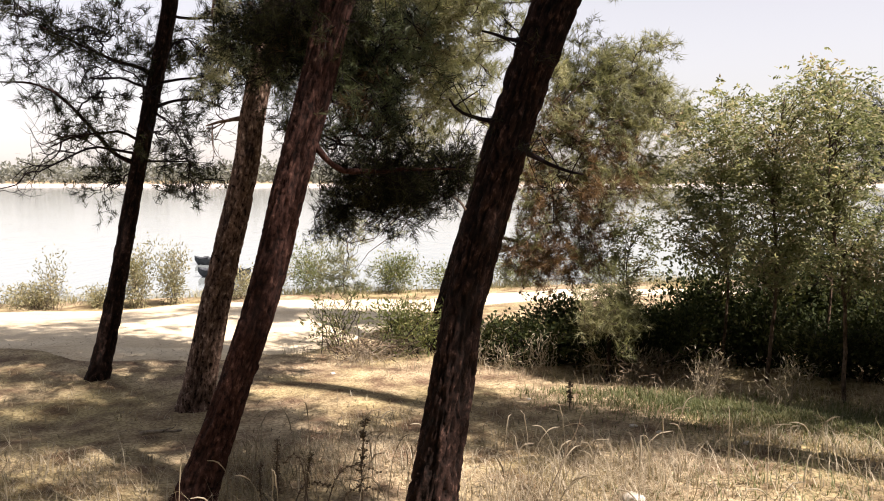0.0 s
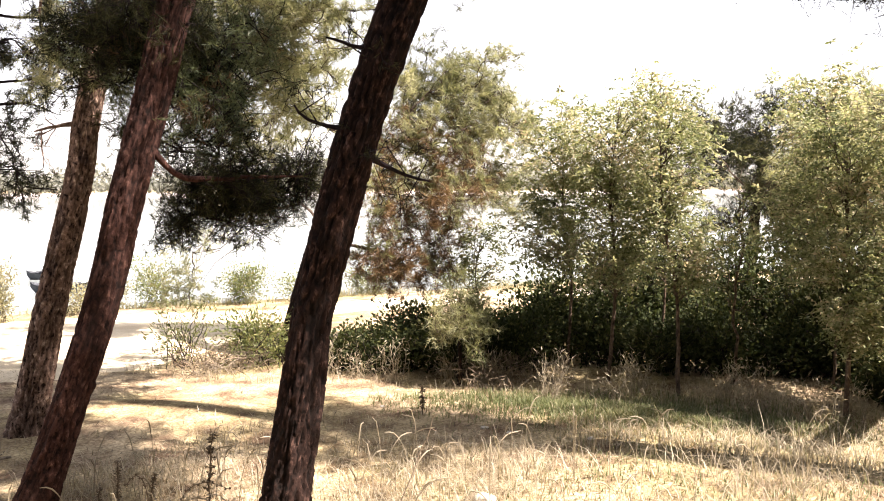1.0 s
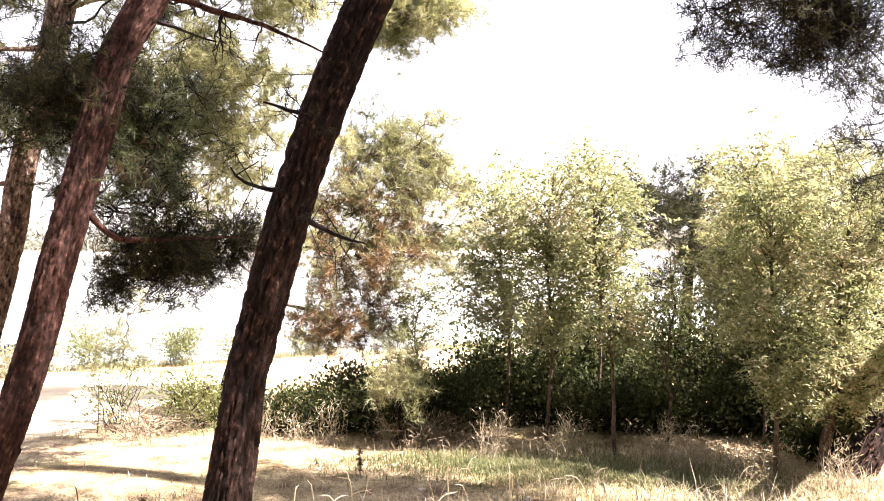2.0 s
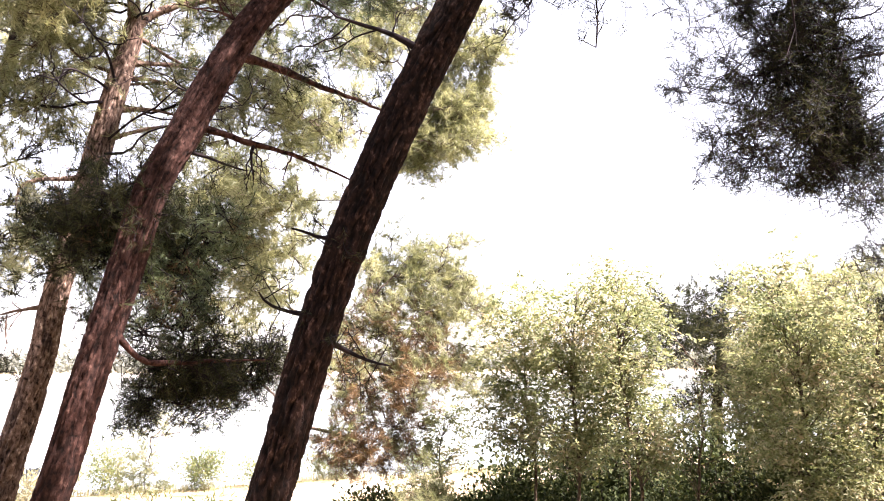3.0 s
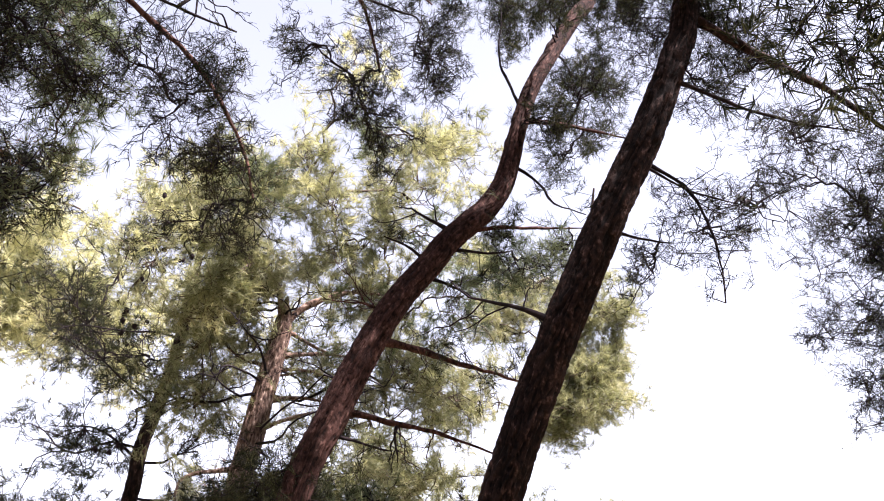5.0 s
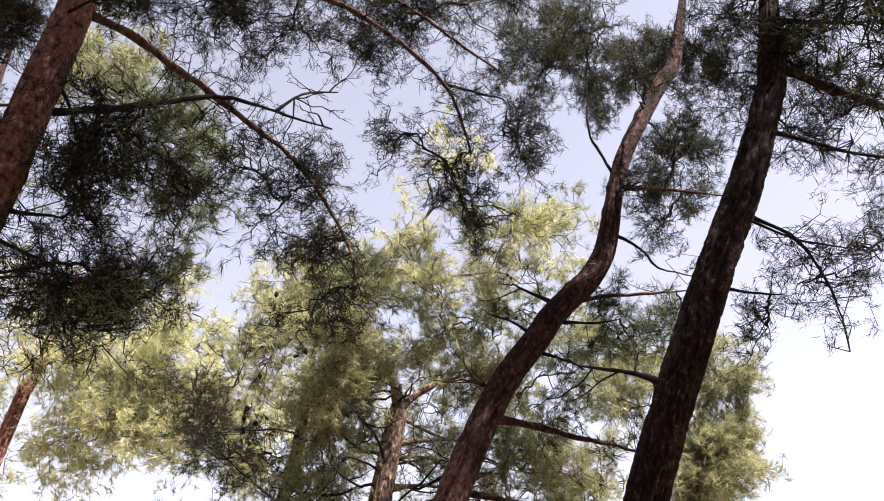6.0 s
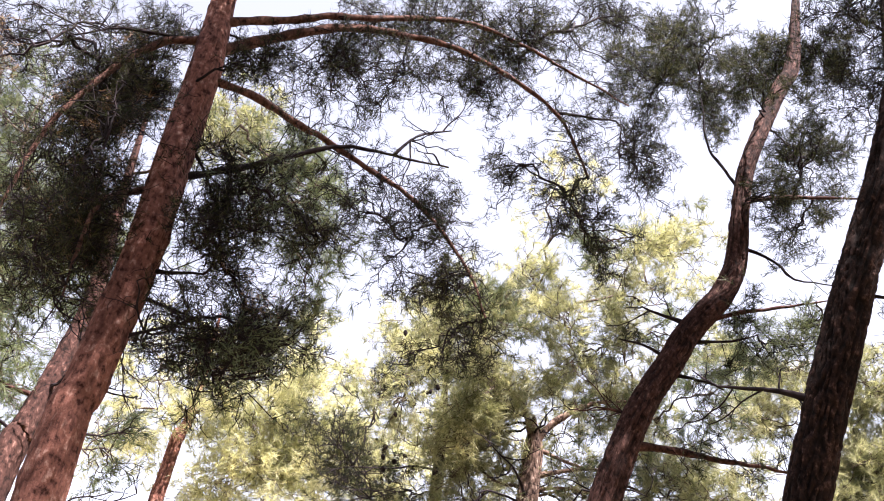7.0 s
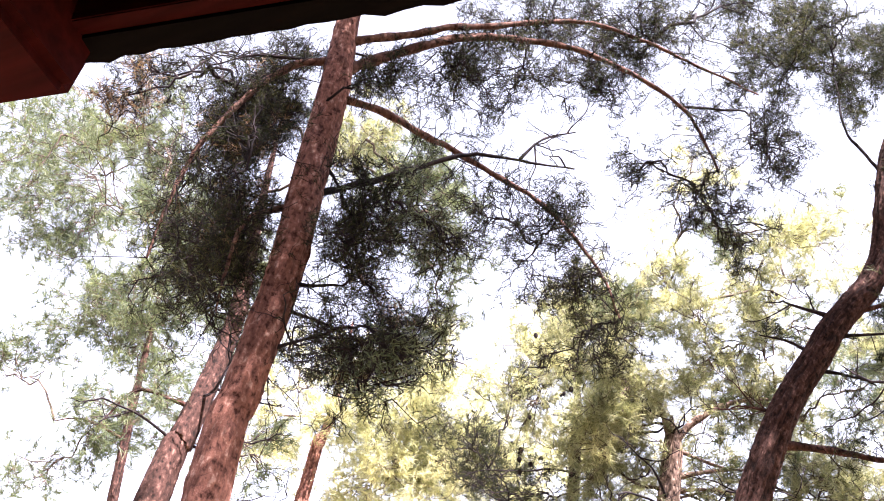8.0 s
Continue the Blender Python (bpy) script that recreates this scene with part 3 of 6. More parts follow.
tree.bough((0.16, 7.07, 4.02), 0.28, 0.23, 370)
tree.bough((-0.36, 7.12, 5.33), 0.36, 0.30, 370)
tree.bough((-1.73, 6.93, 4.27), 0.56, 0.37, 360)
tree.bough((-1.62, 6.65, 2.60), 0.31, 0.21, 370)
tree.bough((-1.25, 6.97, 2.69), 0.27, 0.22, 370)
tree.bough((-1.75, 7.13, 3.79), 0.40, 0.40, 370)
tree.bough((-0.02, 6.81, 2.92), 0.47, 0.47, 370)
tree.bough((-0.34, 6.50, 2.56), 0.40, 0.35, 370)
tree.bough((-0.08, 7.00, 3.65), 0.33, 0.22, 370)
tree.bough((0.38, 7.24, 3.78), 0.37, 0.31, 360)
tree.bough((0.16, 6.86, 2.44), 0.31, 0.26, 370)
tree.bough((-0.40, 6.59, 3.13), 0.31, 0.20, 370)
tree.bough((-0.82, 7.20, 5.18), 0.43, 0.36, 370)
tree.bough((-0.36, 7.33, 4.97), 0.43, 0.37, 370)
tree.bough((0.06, 7.45, 4.63), 0.36, 0.36, 370)
tree.bough((-0.13, 7.40, 4.06), 0.35, 0.29, 370)
tree.bough((-0.70, 7.86, 4.71), 0.38, 0.38, 200)
tree.bough((-0.64, 7.67, 3.71), 0.36, 0.30, 370)
tree.bough((-0.02, 7.85, 3.28), 0.43, 0.36, 370)
tree.bough((-0.78, 6.17, 2.67), 0.29, 0.29, 370)
tree.bough((-0.55, 6.23, 2.41), 0.29, 0.24, 370)
tree.bough((-0.62, 6.21, 2.86), 0.44, 0.29, 370)
tree.bough((-0.22, 6.43, 2.77), 0.40, 0.25, 370)
tree.bough((0.16, 6.54, 2.95), 0.36, 0.31, 370)
tree.bough((-0.02, 7.74, 3.01), 0.52, 0.35, 370)
tree.bough((-0.02, 7.74, 2.38), 0.40, 0.35, 370)
tree.bough((-0.31, 7.45, 2.12), 0.33, 0.22, 370)
tree.snags(2.6, 4.8, 14, 0.80)
tree.cones([(-1.99, 6.65, 4.67), (-2.28, 6.67, 4.50), (-2.04, 6.53, 5.03), (-2.01, 6.54, 5.35), (-2.12, 6.61, 4.40), (-1.85, 6.48, 4.85), (-2.20, 6.69, 3.43), (0.05, 7.76, 6.14)])
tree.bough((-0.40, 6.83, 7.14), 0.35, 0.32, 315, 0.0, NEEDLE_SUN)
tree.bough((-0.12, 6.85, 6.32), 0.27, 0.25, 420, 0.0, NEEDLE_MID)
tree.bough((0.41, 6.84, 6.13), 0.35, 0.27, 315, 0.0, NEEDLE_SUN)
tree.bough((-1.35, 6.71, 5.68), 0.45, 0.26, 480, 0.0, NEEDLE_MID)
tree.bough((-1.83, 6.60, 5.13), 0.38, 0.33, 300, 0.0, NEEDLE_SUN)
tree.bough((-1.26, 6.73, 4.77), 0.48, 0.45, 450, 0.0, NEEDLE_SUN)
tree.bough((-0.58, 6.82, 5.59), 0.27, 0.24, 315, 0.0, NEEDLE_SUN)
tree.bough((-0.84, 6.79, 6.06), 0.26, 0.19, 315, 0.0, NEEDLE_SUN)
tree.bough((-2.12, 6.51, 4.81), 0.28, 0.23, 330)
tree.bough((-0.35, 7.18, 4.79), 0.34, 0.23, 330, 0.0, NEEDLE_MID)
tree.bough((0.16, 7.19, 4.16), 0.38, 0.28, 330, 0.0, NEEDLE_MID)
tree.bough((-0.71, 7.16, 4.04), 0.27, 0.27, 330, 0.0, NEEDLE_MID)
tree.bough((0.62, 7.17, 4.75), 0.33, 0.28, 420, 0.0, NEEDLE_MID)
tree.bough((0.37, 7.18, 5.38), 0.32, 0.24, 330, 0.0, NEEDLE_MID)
tree.finish(9, 0.085)

tree = Pine("dark leaning pine trunk with a kinked top", [(-1.35, 4.59, 0.00), (-1.14, 4.65, 0.60), (-0.95, 4.71, 1.20), (-0.83, 4.74, 1.70), (-0.71, 4.78, 2.15), (-0.55, 4.83, 2.76), (-0.40, 4.87, 3.08), (-0.23, 4.92, 3.45), (-0.01, 4.99, 3.85), (0.22, 5.06, 4.15), (0.34, 5.09, 4.32), (0.51, 5.14, 4.50), (0.63, 5.18, 4.62), (0.76, 5.22, 4.82), (0.84, 5.24, 5.05), (0.92, 5.26, 5.33), (1.08, 5.31, 5.78), (1.49, 5.43, 6.52), (1.68, 5.49, 6.85)], [(0, 0.108), (0.6, 0.094), (3.0, 0.094), (4.0, 0.09), (4.5, 0.092), (4.9, 0.08), (5.3, 0.068), (6.8, 0.062)], BARK_BROWN, 13, 1.0, 1.2, 5, 0.9, NEEDLE_SHADE, 0.8, 1)
tree.limb([(-0.09, 4.97, 3.55), (0.12, 5.03, 3.56), (0.34, 5.10, 3.52), (0.81, 5.24, 3.41)], 0.030, 14)
tree.limb([(-0.30, 4.91, 3.09), (-0.05, 4.98, 3.07), (0.19, 5.05, 3.02), (0.56, 5.16, 2.91)], 0.024, 0)
tree.limb([(-0.07, 4.98, 3.08), (-0.03, 4.99, 3.00), (-0.03, 4.99, 2.90)], 0.012, 0)
tree.limb([(-0.37, 4.88, 2.96), (-0.21, 4.93, 2.94), (-0.05, 4.98, 2.91)], 0.014, 4)
tree.limb([(0.34, 5.10, 4.45), (0.23, 5.06, 4.49), (0.11, 5.03, 4.57)], 0.022, 0)
tree.limb([(0.42, 5.12, 4.46), (0.87, 5.25, 4.52), (1.35, 5.40, 4.58)], 0.020, 4)
tree.limb([(0.38, 5.11, 4.22), (0.62, 5.18, 4.29), (0.82, 5.24, 4.33)], 0.016, 4)
tree.limb([(0.19, 5.05, 4.17), (0.08, 5.02, 4.27), (-0.09, 4.97, 4.32)], 0.014, 3)
tree.limb([(-0.13, 4.96, 3.69), (-0.13, 4.96, 3.81), (-0.24, 4.93, 3.85)], 0.024, 0)
tree.limb([(0.99, 5.29, 5.40), (1.31, 5.39, 5.45), (1.83, 5.54, 5.42)], 0.025, 12)
tree.limb([(0.93, 5.27, 5.01), (1.06, 5.31, 4.89), (1.14, 5.33, 4.74), (1.40, 5.41, 4.68)], 0.014, 4)
tree.limb([(0.91, 5.27, 5.51), (0.87, 5.25, 5.77), (0.81, 5.24, 5.97), (0.87, 5.26, 6.54)], 0.014, 4)
tree.limb([(-0.73, 4.78, 1.99), (-0.57, 4.83, 1.81), (-0.27, 4.92, 1.81), (0.05, 5.01, 1.81)], 0.022, 30)
tree.limb([(0.23, 5.06, 4.01), (0.42, 5.12, 3.98), (0.49, 5.14, 3.93)], 0.016, 2)
tree.bough((-0.32, 5.21, 1.71), 0.33, 0.14, 2720)
tree.bough((-0.01, 5.20, 1.78), 0.14, 0.11, 2720)
tree.bough((-0.58, 5.14, 1.58), 0.15, 0.09, 2720)
tree.bough((-0.32, 5.21, 1.51), 0.17, 0.14, 360)
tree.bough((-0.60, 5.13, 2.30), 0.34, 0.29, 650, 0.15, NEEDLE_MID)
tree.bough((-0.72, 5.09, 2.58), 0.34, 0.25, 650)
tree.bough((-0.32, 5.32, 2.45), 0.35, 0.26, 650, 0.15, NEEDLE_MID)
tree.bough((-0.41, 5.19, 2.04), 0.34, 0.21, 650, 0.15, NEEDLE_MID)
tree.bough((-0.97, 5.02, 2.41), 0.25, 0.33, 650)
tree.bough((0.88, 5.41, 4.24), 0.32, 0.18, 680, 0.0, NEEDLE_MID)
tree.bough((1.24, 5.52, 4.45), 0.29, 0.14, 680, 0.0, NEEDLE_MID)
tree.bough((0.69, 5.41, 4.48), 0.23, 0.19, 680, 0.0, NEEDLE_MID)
tree.bough((-1.16, 5.17, 2.59), 0.24, 0.20, 680)
tree.bough((-0.71, 5.10, 2.71), 0.28, 0.20, 360)
tree.bough((-0.75, 5.09, 2.83), 0.24, 0.20, 360)
tree.bough((1.65, 5.70, 7.17), 0.43, 0.37, 680)
tree.bough((1.03, 5.51, 6.75), 0.34, 0.34, 680)
tree.bough((0.72, 5.73, 7.40), 0.49, 0.37, 680)
tree.bough((1.64, 5.69, 6.03), 0.28, 0.33, 680)
tree.bough((2.05, 5.92, 6.99), 0.37, 0.31, 680)
tree.bough((1.48, 5.64, 5.81), 0.32, 0.27, 680)
tree.bough((1.32, 5.70, 5.32), 0.21, 0.16, 680)
tree.bough((0.50, 5.03, 6.63), 0.40, 0.42, 450)
tree.bough((0.98, 4.96, 6.85), 0.45, 0.26, 325)
tree.bough((1.34, 4.88, 6.22), 0.32, 0.27, 400)
tree.bough((-0.72, 5.10, 2.58), 0.29, 0.22, 700)
tree.bough((-0.57, 5.12, 2.23), 0.27, 0.20, 750, 0.0, NEEDLE_MID)
tree.bough((-0.98, 5.06, 2.35), 0.20, 0.17, 600, 0.0, NEEDLE_MID)
tree.bough((-0.78, 5.09, 1.99), 0.17, 0.13, 750)
tree.bough((-0.31, 5.14, 2.59), 0.20, 0.20, 700, 0.0, NEEDLE_MID)
tree.bough((1.08, 5.08, 5.32), 0.27, 0.19, 450)
tree.bough((1.45, 5.00, 5.52), 0.21, 0.17, 450)
tree.finish(8, 0.07)

tree = Pine("thick leaning pine with deeply furrowed bark", [(-0.09, 3.95, 0.00), (-0.05, 3.95, 0.26), (-0.00, 3.95, 0.56), (0.05, 3.95, 0.86), (0.10, 3.96, 1.16), (0.17, 3.96, 1.46), (0.25, 3.96, 1.76), (0.34, 3.96, 2.06), (0.44, 3.96, 2.36), (0.56, 3.97, 2.66), (0.69, 3.97, 2.96), (0.83, 3.97, 3.26), (0.98, 3.98, 3.56), (1.13, 3.98, 3.86), (1.29, 3.99, 4.16), (1.45, 3.99, 4.46), (1.59, 3.99, 4.76), (1.72, 4.00, 5.06), (1.82, 4.00, 5.36)], [(0, 0.128), (0.6, 0.113), (1.2, 0.1), (2.4, 0.099), (3.2, 0.103), (4.2, 0.106), (5.4, 0.09)], BARK, 14, 1.0, 1.5, 5, 0.85, NEEDLE_SHADE, 1.0, 2)
tree.limb([(0.75, 3.97, 3.34), (0.62, 3.97, 3.40), (0.50, 3.97, 3.42), (0.36, 3.96, 3.45)], 0.022, 0)
tree.limb([(1.24, 3.99, 3.80), (1.36, 3.99, 3.79), (1.50, 3.99, 3.77)], 0.012, 3)
tree.limb([(1.47, 3.99, 4.26), (1.61, 4.00, 4.14), (1.70, 4.00, 3.93), (1.73, 4.00, 3.66), (1.71, 4.00, 3.42)], 0.013, 14)
tree.limb([(1.49, 3.99, 4.22), (1.64, 4.00, 4.10), (1.89, 4.00, 4.01)], 0.010, 14)
tree.limb([(1.72, 4.00, 4.82), (1.98, 4.01, 4.70), (2.25, 4.01, 4.60), (2.69, 4.02, 4.53)], 0.016, 26)
tree.limb([(1.89, 4.00, 5.33), (2.14, 4.01, 5.10), (2.41, 4.02, 4.93), (2.63, 4.02, 4.76), (2.90, 4.03, 4.48), (3.18, 4.04, 4.28)], 0.035, 30)
tree.limb([(2.63, 4.02, 4.78), (2.87, 4.03, 4.80), (2.92, 4.03, 4.60)], 0.012, 6)
tree.limb([(2.92, 4.03, 4.48), (2.89, 4.03, 4.23), (2.91, 4.03, 3.87), (2.91, 4.03, 3.56)], 0.016, 30)
tree.limb([(2.08, 4.01, 5.67), (2.35, 4.01, 5.63), (2.66, 4.02, 5.62)], 0.020, 14)
tree.limb([(0.43, 3.96, 1.88), (0.53, 3.97, 1.81), (0.64, 3.97, 1.78)], 0.018, 8)
tree.limb([(0.22, 3.96, 2.01), (0.09, 3.96, 2.06), (0.02, 3.95, 2.12)], 0.016, 6)
tree.limb([(0.31, 3.96, 2.38), (0.25, 3.96, 2.40), (0.18, 3.96, 2.42)], 0.016, 4)
tree.bough((1.75, 4.20, 3.92), 0.31, 0.23, 290)
tree.bough((2.20, 4.31, 4.14), 0.29, 0.21, 290)
tree.bough((2.43, 4.22, 4.52), 0.34, 0.21, 290)
tree.bough((1.43, 4.19, 3.70), 0.22, 0.19, 290)
tree.bough((2.68, 4.32, 4.84), 0.27, 0.18, 290)
tree.bough((1.82, 4.00, 5.56), 0.26, 0.22, 1150)
tree.bough((2.14, 4.21, 5.47), 0.23, 0.23, 1150)
tree.bough((2.22, 4.31, 5.13), 0.27, 0.27, 550)
tree.bough((1.70, 4.30, 5.37), 0.22, 0.22, 1150)
tree.bough((1.95, 4.00, 5.61), 0.26, 0.22, 1150)
tree.bough((1.79, 4.10, 5.96), 0.31, 0.23, 1150)
tree.bough((2.53, 4.22, 5.58), 0.29, 0.29, 550)
tree.bough((1.91, 4.20, 4.98), 0.26, 0.21, 550)
tree.finish(5, 0.048)

tree = Pine("tall pine with reddish bark and drooping limbs", [(-2.43, 2.33, 0.00), (-2.24, 2.48, 2.78), (-2.18, 2.53, 3.26), (-2.09, 2.61, 3.86), (-2.02, 2.66, 4.57), (-1.98, 2.70, 5.00), (-1.94, 2.73, 5.52)], [(0, 0.14), (2.8, 0.1), (3.3, 0.092), (4.6, 0.092), (5.0, 0.086), (5.5, 0.088)], BARK_RED, 15, 1.0, 1.5, 5, 0.85, NEEDLE_SHADE, 0.35, 3)
tree.limb([(-1.93, 2.74, 5.12), (-1.75, 2.88, 5.07), (-1.54, 3.05, 4.96), (-1.39, 3.17, 4.86), (-1.08, 3.42, 4.62), (-0.91, 3.57, 4.41), (-0.79, 3.66, 4.14), (-0.74, 3.70, 3.91)], 0.026, 60)
tree.limb([(-1.93, 2.73, 5.29), (-1.77, 2.87, 5.49), (-1.40, 3.16, 5.79), (-1.08, 3.42, 5.92), (-0.74, 3.70, 5.97), (-0.46, 3.93, 5.87), (-0.22, 4.12, 5.66), (-0.14, 4.19, 5.49), (-0.06, 4.25, 5.09)], 0.035, 60)
tree.limb([(-1.90, 2.76, 5.54), (-1.62, 2.99, 5.73), (-1.23, 3.30, 5.95), (-0.73, 3.71, 6.17), (-0.41, 3.97, 6.14), (-0.11, 4.21, 6.02), (0.26, 4.51, 5.86)], 0.028, 60)
tree.limb([(-0.19, 4.15, 5.62), (0.02, 4.32, 5.65), (0.17, 4.44, 5.66), (0.13, 4.40, 5.35)], 0.010, 20)
tree.limb([(-1.98, 2.69, 4.38), (-1.83, 2.82, 4.52), (-1.61, 3.00, 4.70), (-1.36, 3.19, 4.86), (-1.13, 3.39, 4.90), (-0.88, 3.59, 4.91)], 0.022, 0)
tree.limb([(-1.12, 3.40, 4.90), (-0.99, 3.50, 5.08), (-0.82, 3.64, 5.19)], 0.010, 0)
tree.limb([(-1.97, 2.71, 5.41), (-2.15, 2.56, 5.30), (-2.32, 2.42, 5.03), (-2.48, 2.29, 4.61), (-2.55, 2.23, 4.17), (-2.57, 2.21, 3.88)], 0.026, 40)
tree.limb([(-2.06, 2.63, 5.39), (-2.29, 2.44, 5.32), (-2.50, 2.28, 5.18)], 0.014, 16)
tree.limb([(-2.06, 2.63, 4.34), (-2.25, 2.48, 4.21), (-2.30, 2.43, 3.90), (-2.31, 2.43, 3.66)], 0.020, 30)
tree.limb([(-1.93, 2.73, 4.67), (-1.91, 2.75, 4.49), (-1.86, 2.79, 4.33)], 0.014, 10)
tree.limb([(-2.06, 2.63, 3.83), (-1.95, 2.72, 3.86), (-1.85, 2.80, 3.87)], 0.016, 8)
tree.limb([(-2.11, 2.59, 3.46), (-2.03, 2.65, 3.53), (-1.95, 2.72, 3.59)], 0.014, 0)
tree.limb([(-2.07, 2.62, 3.71), (-1.97, 2.70, 3.68), (-1.87, 2.78, 3.65)], 0.014, 10)
tree.bough((-1.09, 3.42, 4.31), 0.2, 0.18, 650)
tree.bough((-0.92, 3.56, 4.11), 0.21, 0.17, 600)
tree.bough((-0.93, 3.80, 3.90), 0.23, 0.23, 580)
tree.bough((-1.24, 3.30, 4.46), 0.17, 0.17, 600)
tree.bough((-0.98, 3.51, 4.54), 0.17, 0.17, 800)
tree.bough((-0.24, 4.11, 4.90), 0.24, 0.24, 580)
tree.bough((-0.12, 4.20, 4.60), 0.24, 0.20, 600)
tree.bough((0.25, 4.76, 5.50), 0.23, 0.28, 600)
tree.bough((-0.50, 3.90, 5.03), 0.16, 0.24, 600)
tree.bough((-1.54, 3.31, 5.68), 0.37, 0.21, 600)
tree.bough((-1.12, 3.65, 5.77), 0.39, 0.22, 600)
tree.bough((-0.73, 3.96, 5.99), 0.36, 0.27, 600)
tree.bough((-0.36, 4.27, 6.39), 0.34, 0.24, 600)
tree.bough((-1.34, 3.60, 6.22), 0.41, 0.18, 600)
tree.bough((-0.79, 4.04, 6.61), 0.44, 0.20, 600)
tree.bough((0.38, 5.26, 7.34), 0.41, 0.35, 600)
tree.bough((-1.80, 2.78, 4.07), 0.11, 0.20, 1900, 0.15)
tree.bough((-1.80, 2.97, 3.96), 0.10, 0.15, 1900, 0.15)
tree.bough((-1.94, 3.12, 3.68), 0.20, 0.13, 1900, 0.15)
tree.bough((-1.83, 3.33, 3.77), 0.20, 0.20, 600)
tree.bough((-2.21, 3.15, 3.75), 0.17, 0.17, 600)
tree.bough((-1.89, 3.41, 4.62), 0.23, 0.23, 600)
tree.bough((-2.47, 2.56, 4.96), 0.23, 0.17, 1900, 0.15)
tree.bough((-2.65, 2.54, 4.57), 0.23, 0.17, 1300, 0.15)
tree.bough((-2.46, 2.69, 4.27), 0.19, 0.16, 1900, 0.15)
tree.bough((-2.75, 2.71, 4.18), 0.25, 0.18, 600)
tree.bough((-2.62, 2.82, 3.85), 0.21, 0.17, 600)
tree.bough((-2.39, 2.75, 5.20), 0.18, 0.18, 1900, 0.15)
tree.bough((-3.21, 2.47, 5.71), 0.35, 0.22, 600)
tree.bough((-2.95, 2.17, 5.00), 0.10, 0.13, 2400, 0.8)
tree.bough((-2.51, 2.65, 5.08), 0.21, 0.21, 1900, 0.15)
tree.bough((-2.49, 2.67, 4.51), 0.17, 0.19, 1900, 0.15)
tree.bough((-2.37, 2.77, 5.46), 0.22, 0.16, 1300, 0.15)
tree.bough((-2.53, 2.77, 4.15), 0.16, 0.16, 1300, 0.15)
tree.bough((-1.76, 3.13, 3.73), 0.15, 0.15, 1900, 0.15)
tree.bough((-1.91, 3.14, 5.59), 0.16, 0.16, 1300, 0.15)
tree.bough((-2.69, 2.76, 5.83), 0.35, 0.17, 600)
tree.bough((-1.65, 2.58, 4.00), 0.12, 0.21, 1800)
tree.bough((-1.65, 2.58, 4.30), 0.08, 0.11, 1200)
tree.bough((-1.51, 2.66, 4.19), 0.16, 0.15, 600, 0.0, NEEDLE_MID)
tree.bough((-1.44, 2.70, 3.37), 0.12, 0.13, 600, 0.0, NEEDLE_MID)
tree.bough((-1.74, 2.53, 3.39), 0.13, 0.13, 800)
tree.bough((-1.63, 2.60, 3.20), 0.19, 0.08, 500, 0.0, NEEDLE_MID)
tree.bough((-1.59, 2.62, 4.98), 0.13, 0.13, 1100)
tree.bough((-1.29, 2.77, 3.95), 0.14, 0.12, 380)
tree.bough((-2.15, 2.22, 4.11), 0.16, 0.21, 450)
tree.bough((-2.10, 2.26, 4.50), 0.22, 0.20, 750, 0.2)
tree.bough((-2.25, 2.13, 3.74), 0.13, 0.23, 330)
tree.bough((-0.38, 4.03, 6.32), 0.35, 0.18, 800)
tree.bough((-0.93, 3.63, 6.24), 0.39, 0.12, 800)
tree.bough((-1.35, 3.29, 5.51), 0.28, 0.17, 330)
tree.bough((-0.89, 3.54, 4.01), 0.15, 0.10, 600)
tree.bough((0.24, 4.24, 5.19), 0.18, 0.22, 280)
# Unseen crown boughs added sunward of the red trunk to shade it.
for spot in ((-1.30, 2.30, 5.95), (-1.05, 2.15, 6.45), (-0.80, 2.05, 7.00)):
    tree.bough(spot, 0.48, 0.40, 420)
tree.finish(6, 0.05)

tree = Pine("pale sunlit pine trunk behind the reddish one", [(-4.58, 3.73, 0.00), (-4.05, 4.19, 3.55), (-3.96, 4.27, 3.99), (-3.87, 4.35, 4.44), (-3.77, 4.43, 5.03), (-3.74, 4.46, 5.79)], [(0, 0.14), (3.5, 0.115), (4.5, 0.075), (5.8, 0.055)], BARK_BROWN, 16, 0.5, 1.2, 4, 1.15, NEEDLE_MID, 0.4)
tree.limb([(-3.91, 4.32, 4.25), (-4.21, 4.05, 4.33), (-4.37, 3.91, 4.08)], 0.020, 20)
tree.limb([(-3.74, 4.46, 5.35), (-4.10, 4.15, 5.36), (-4.39, 3.89, 5.18)], 0.020, 30)
tree.bough((-4.28, 4.38, 5.12), 0.38, 0.32, 320)
tree.bough((-3.96, 4.80, 5.71), 0.45, 0.40, 320)
tree.bough((-4.30, 4.63, 6.05), 0.47, 0.41, 320)
tree.bough((-4.60, 4.24, 5.33), 0.33, 0.28, 320)
tree.bough((-3.72, 4.88, 4.00), 0.30, 0.25, 320)
tree.bough((-3.66, 6.11, 8.02), 0.55, 0.43, 300)
tree.bough((-2.98, 6.44, 7.16), 0.41, 0.41, 300)
tree.bough((-4.60, 4.25, 6.00), 0.46, 0.41, 320)
tree.bough((-2.62, 4.25, 6.28), 0.30, 0.26, 420, 0.0, NEEDLE)
tree.bough((-2.93, 4.29, 6.13), 0.26, 0.24, 420, 0.0, NEEDLE)
tree.bough((-2.19, 4.25, 5.47), 0.27, 0.27, 520)
tree.bough((-2.11, 4.51, 5.92), 0.26, 0.24, 420)
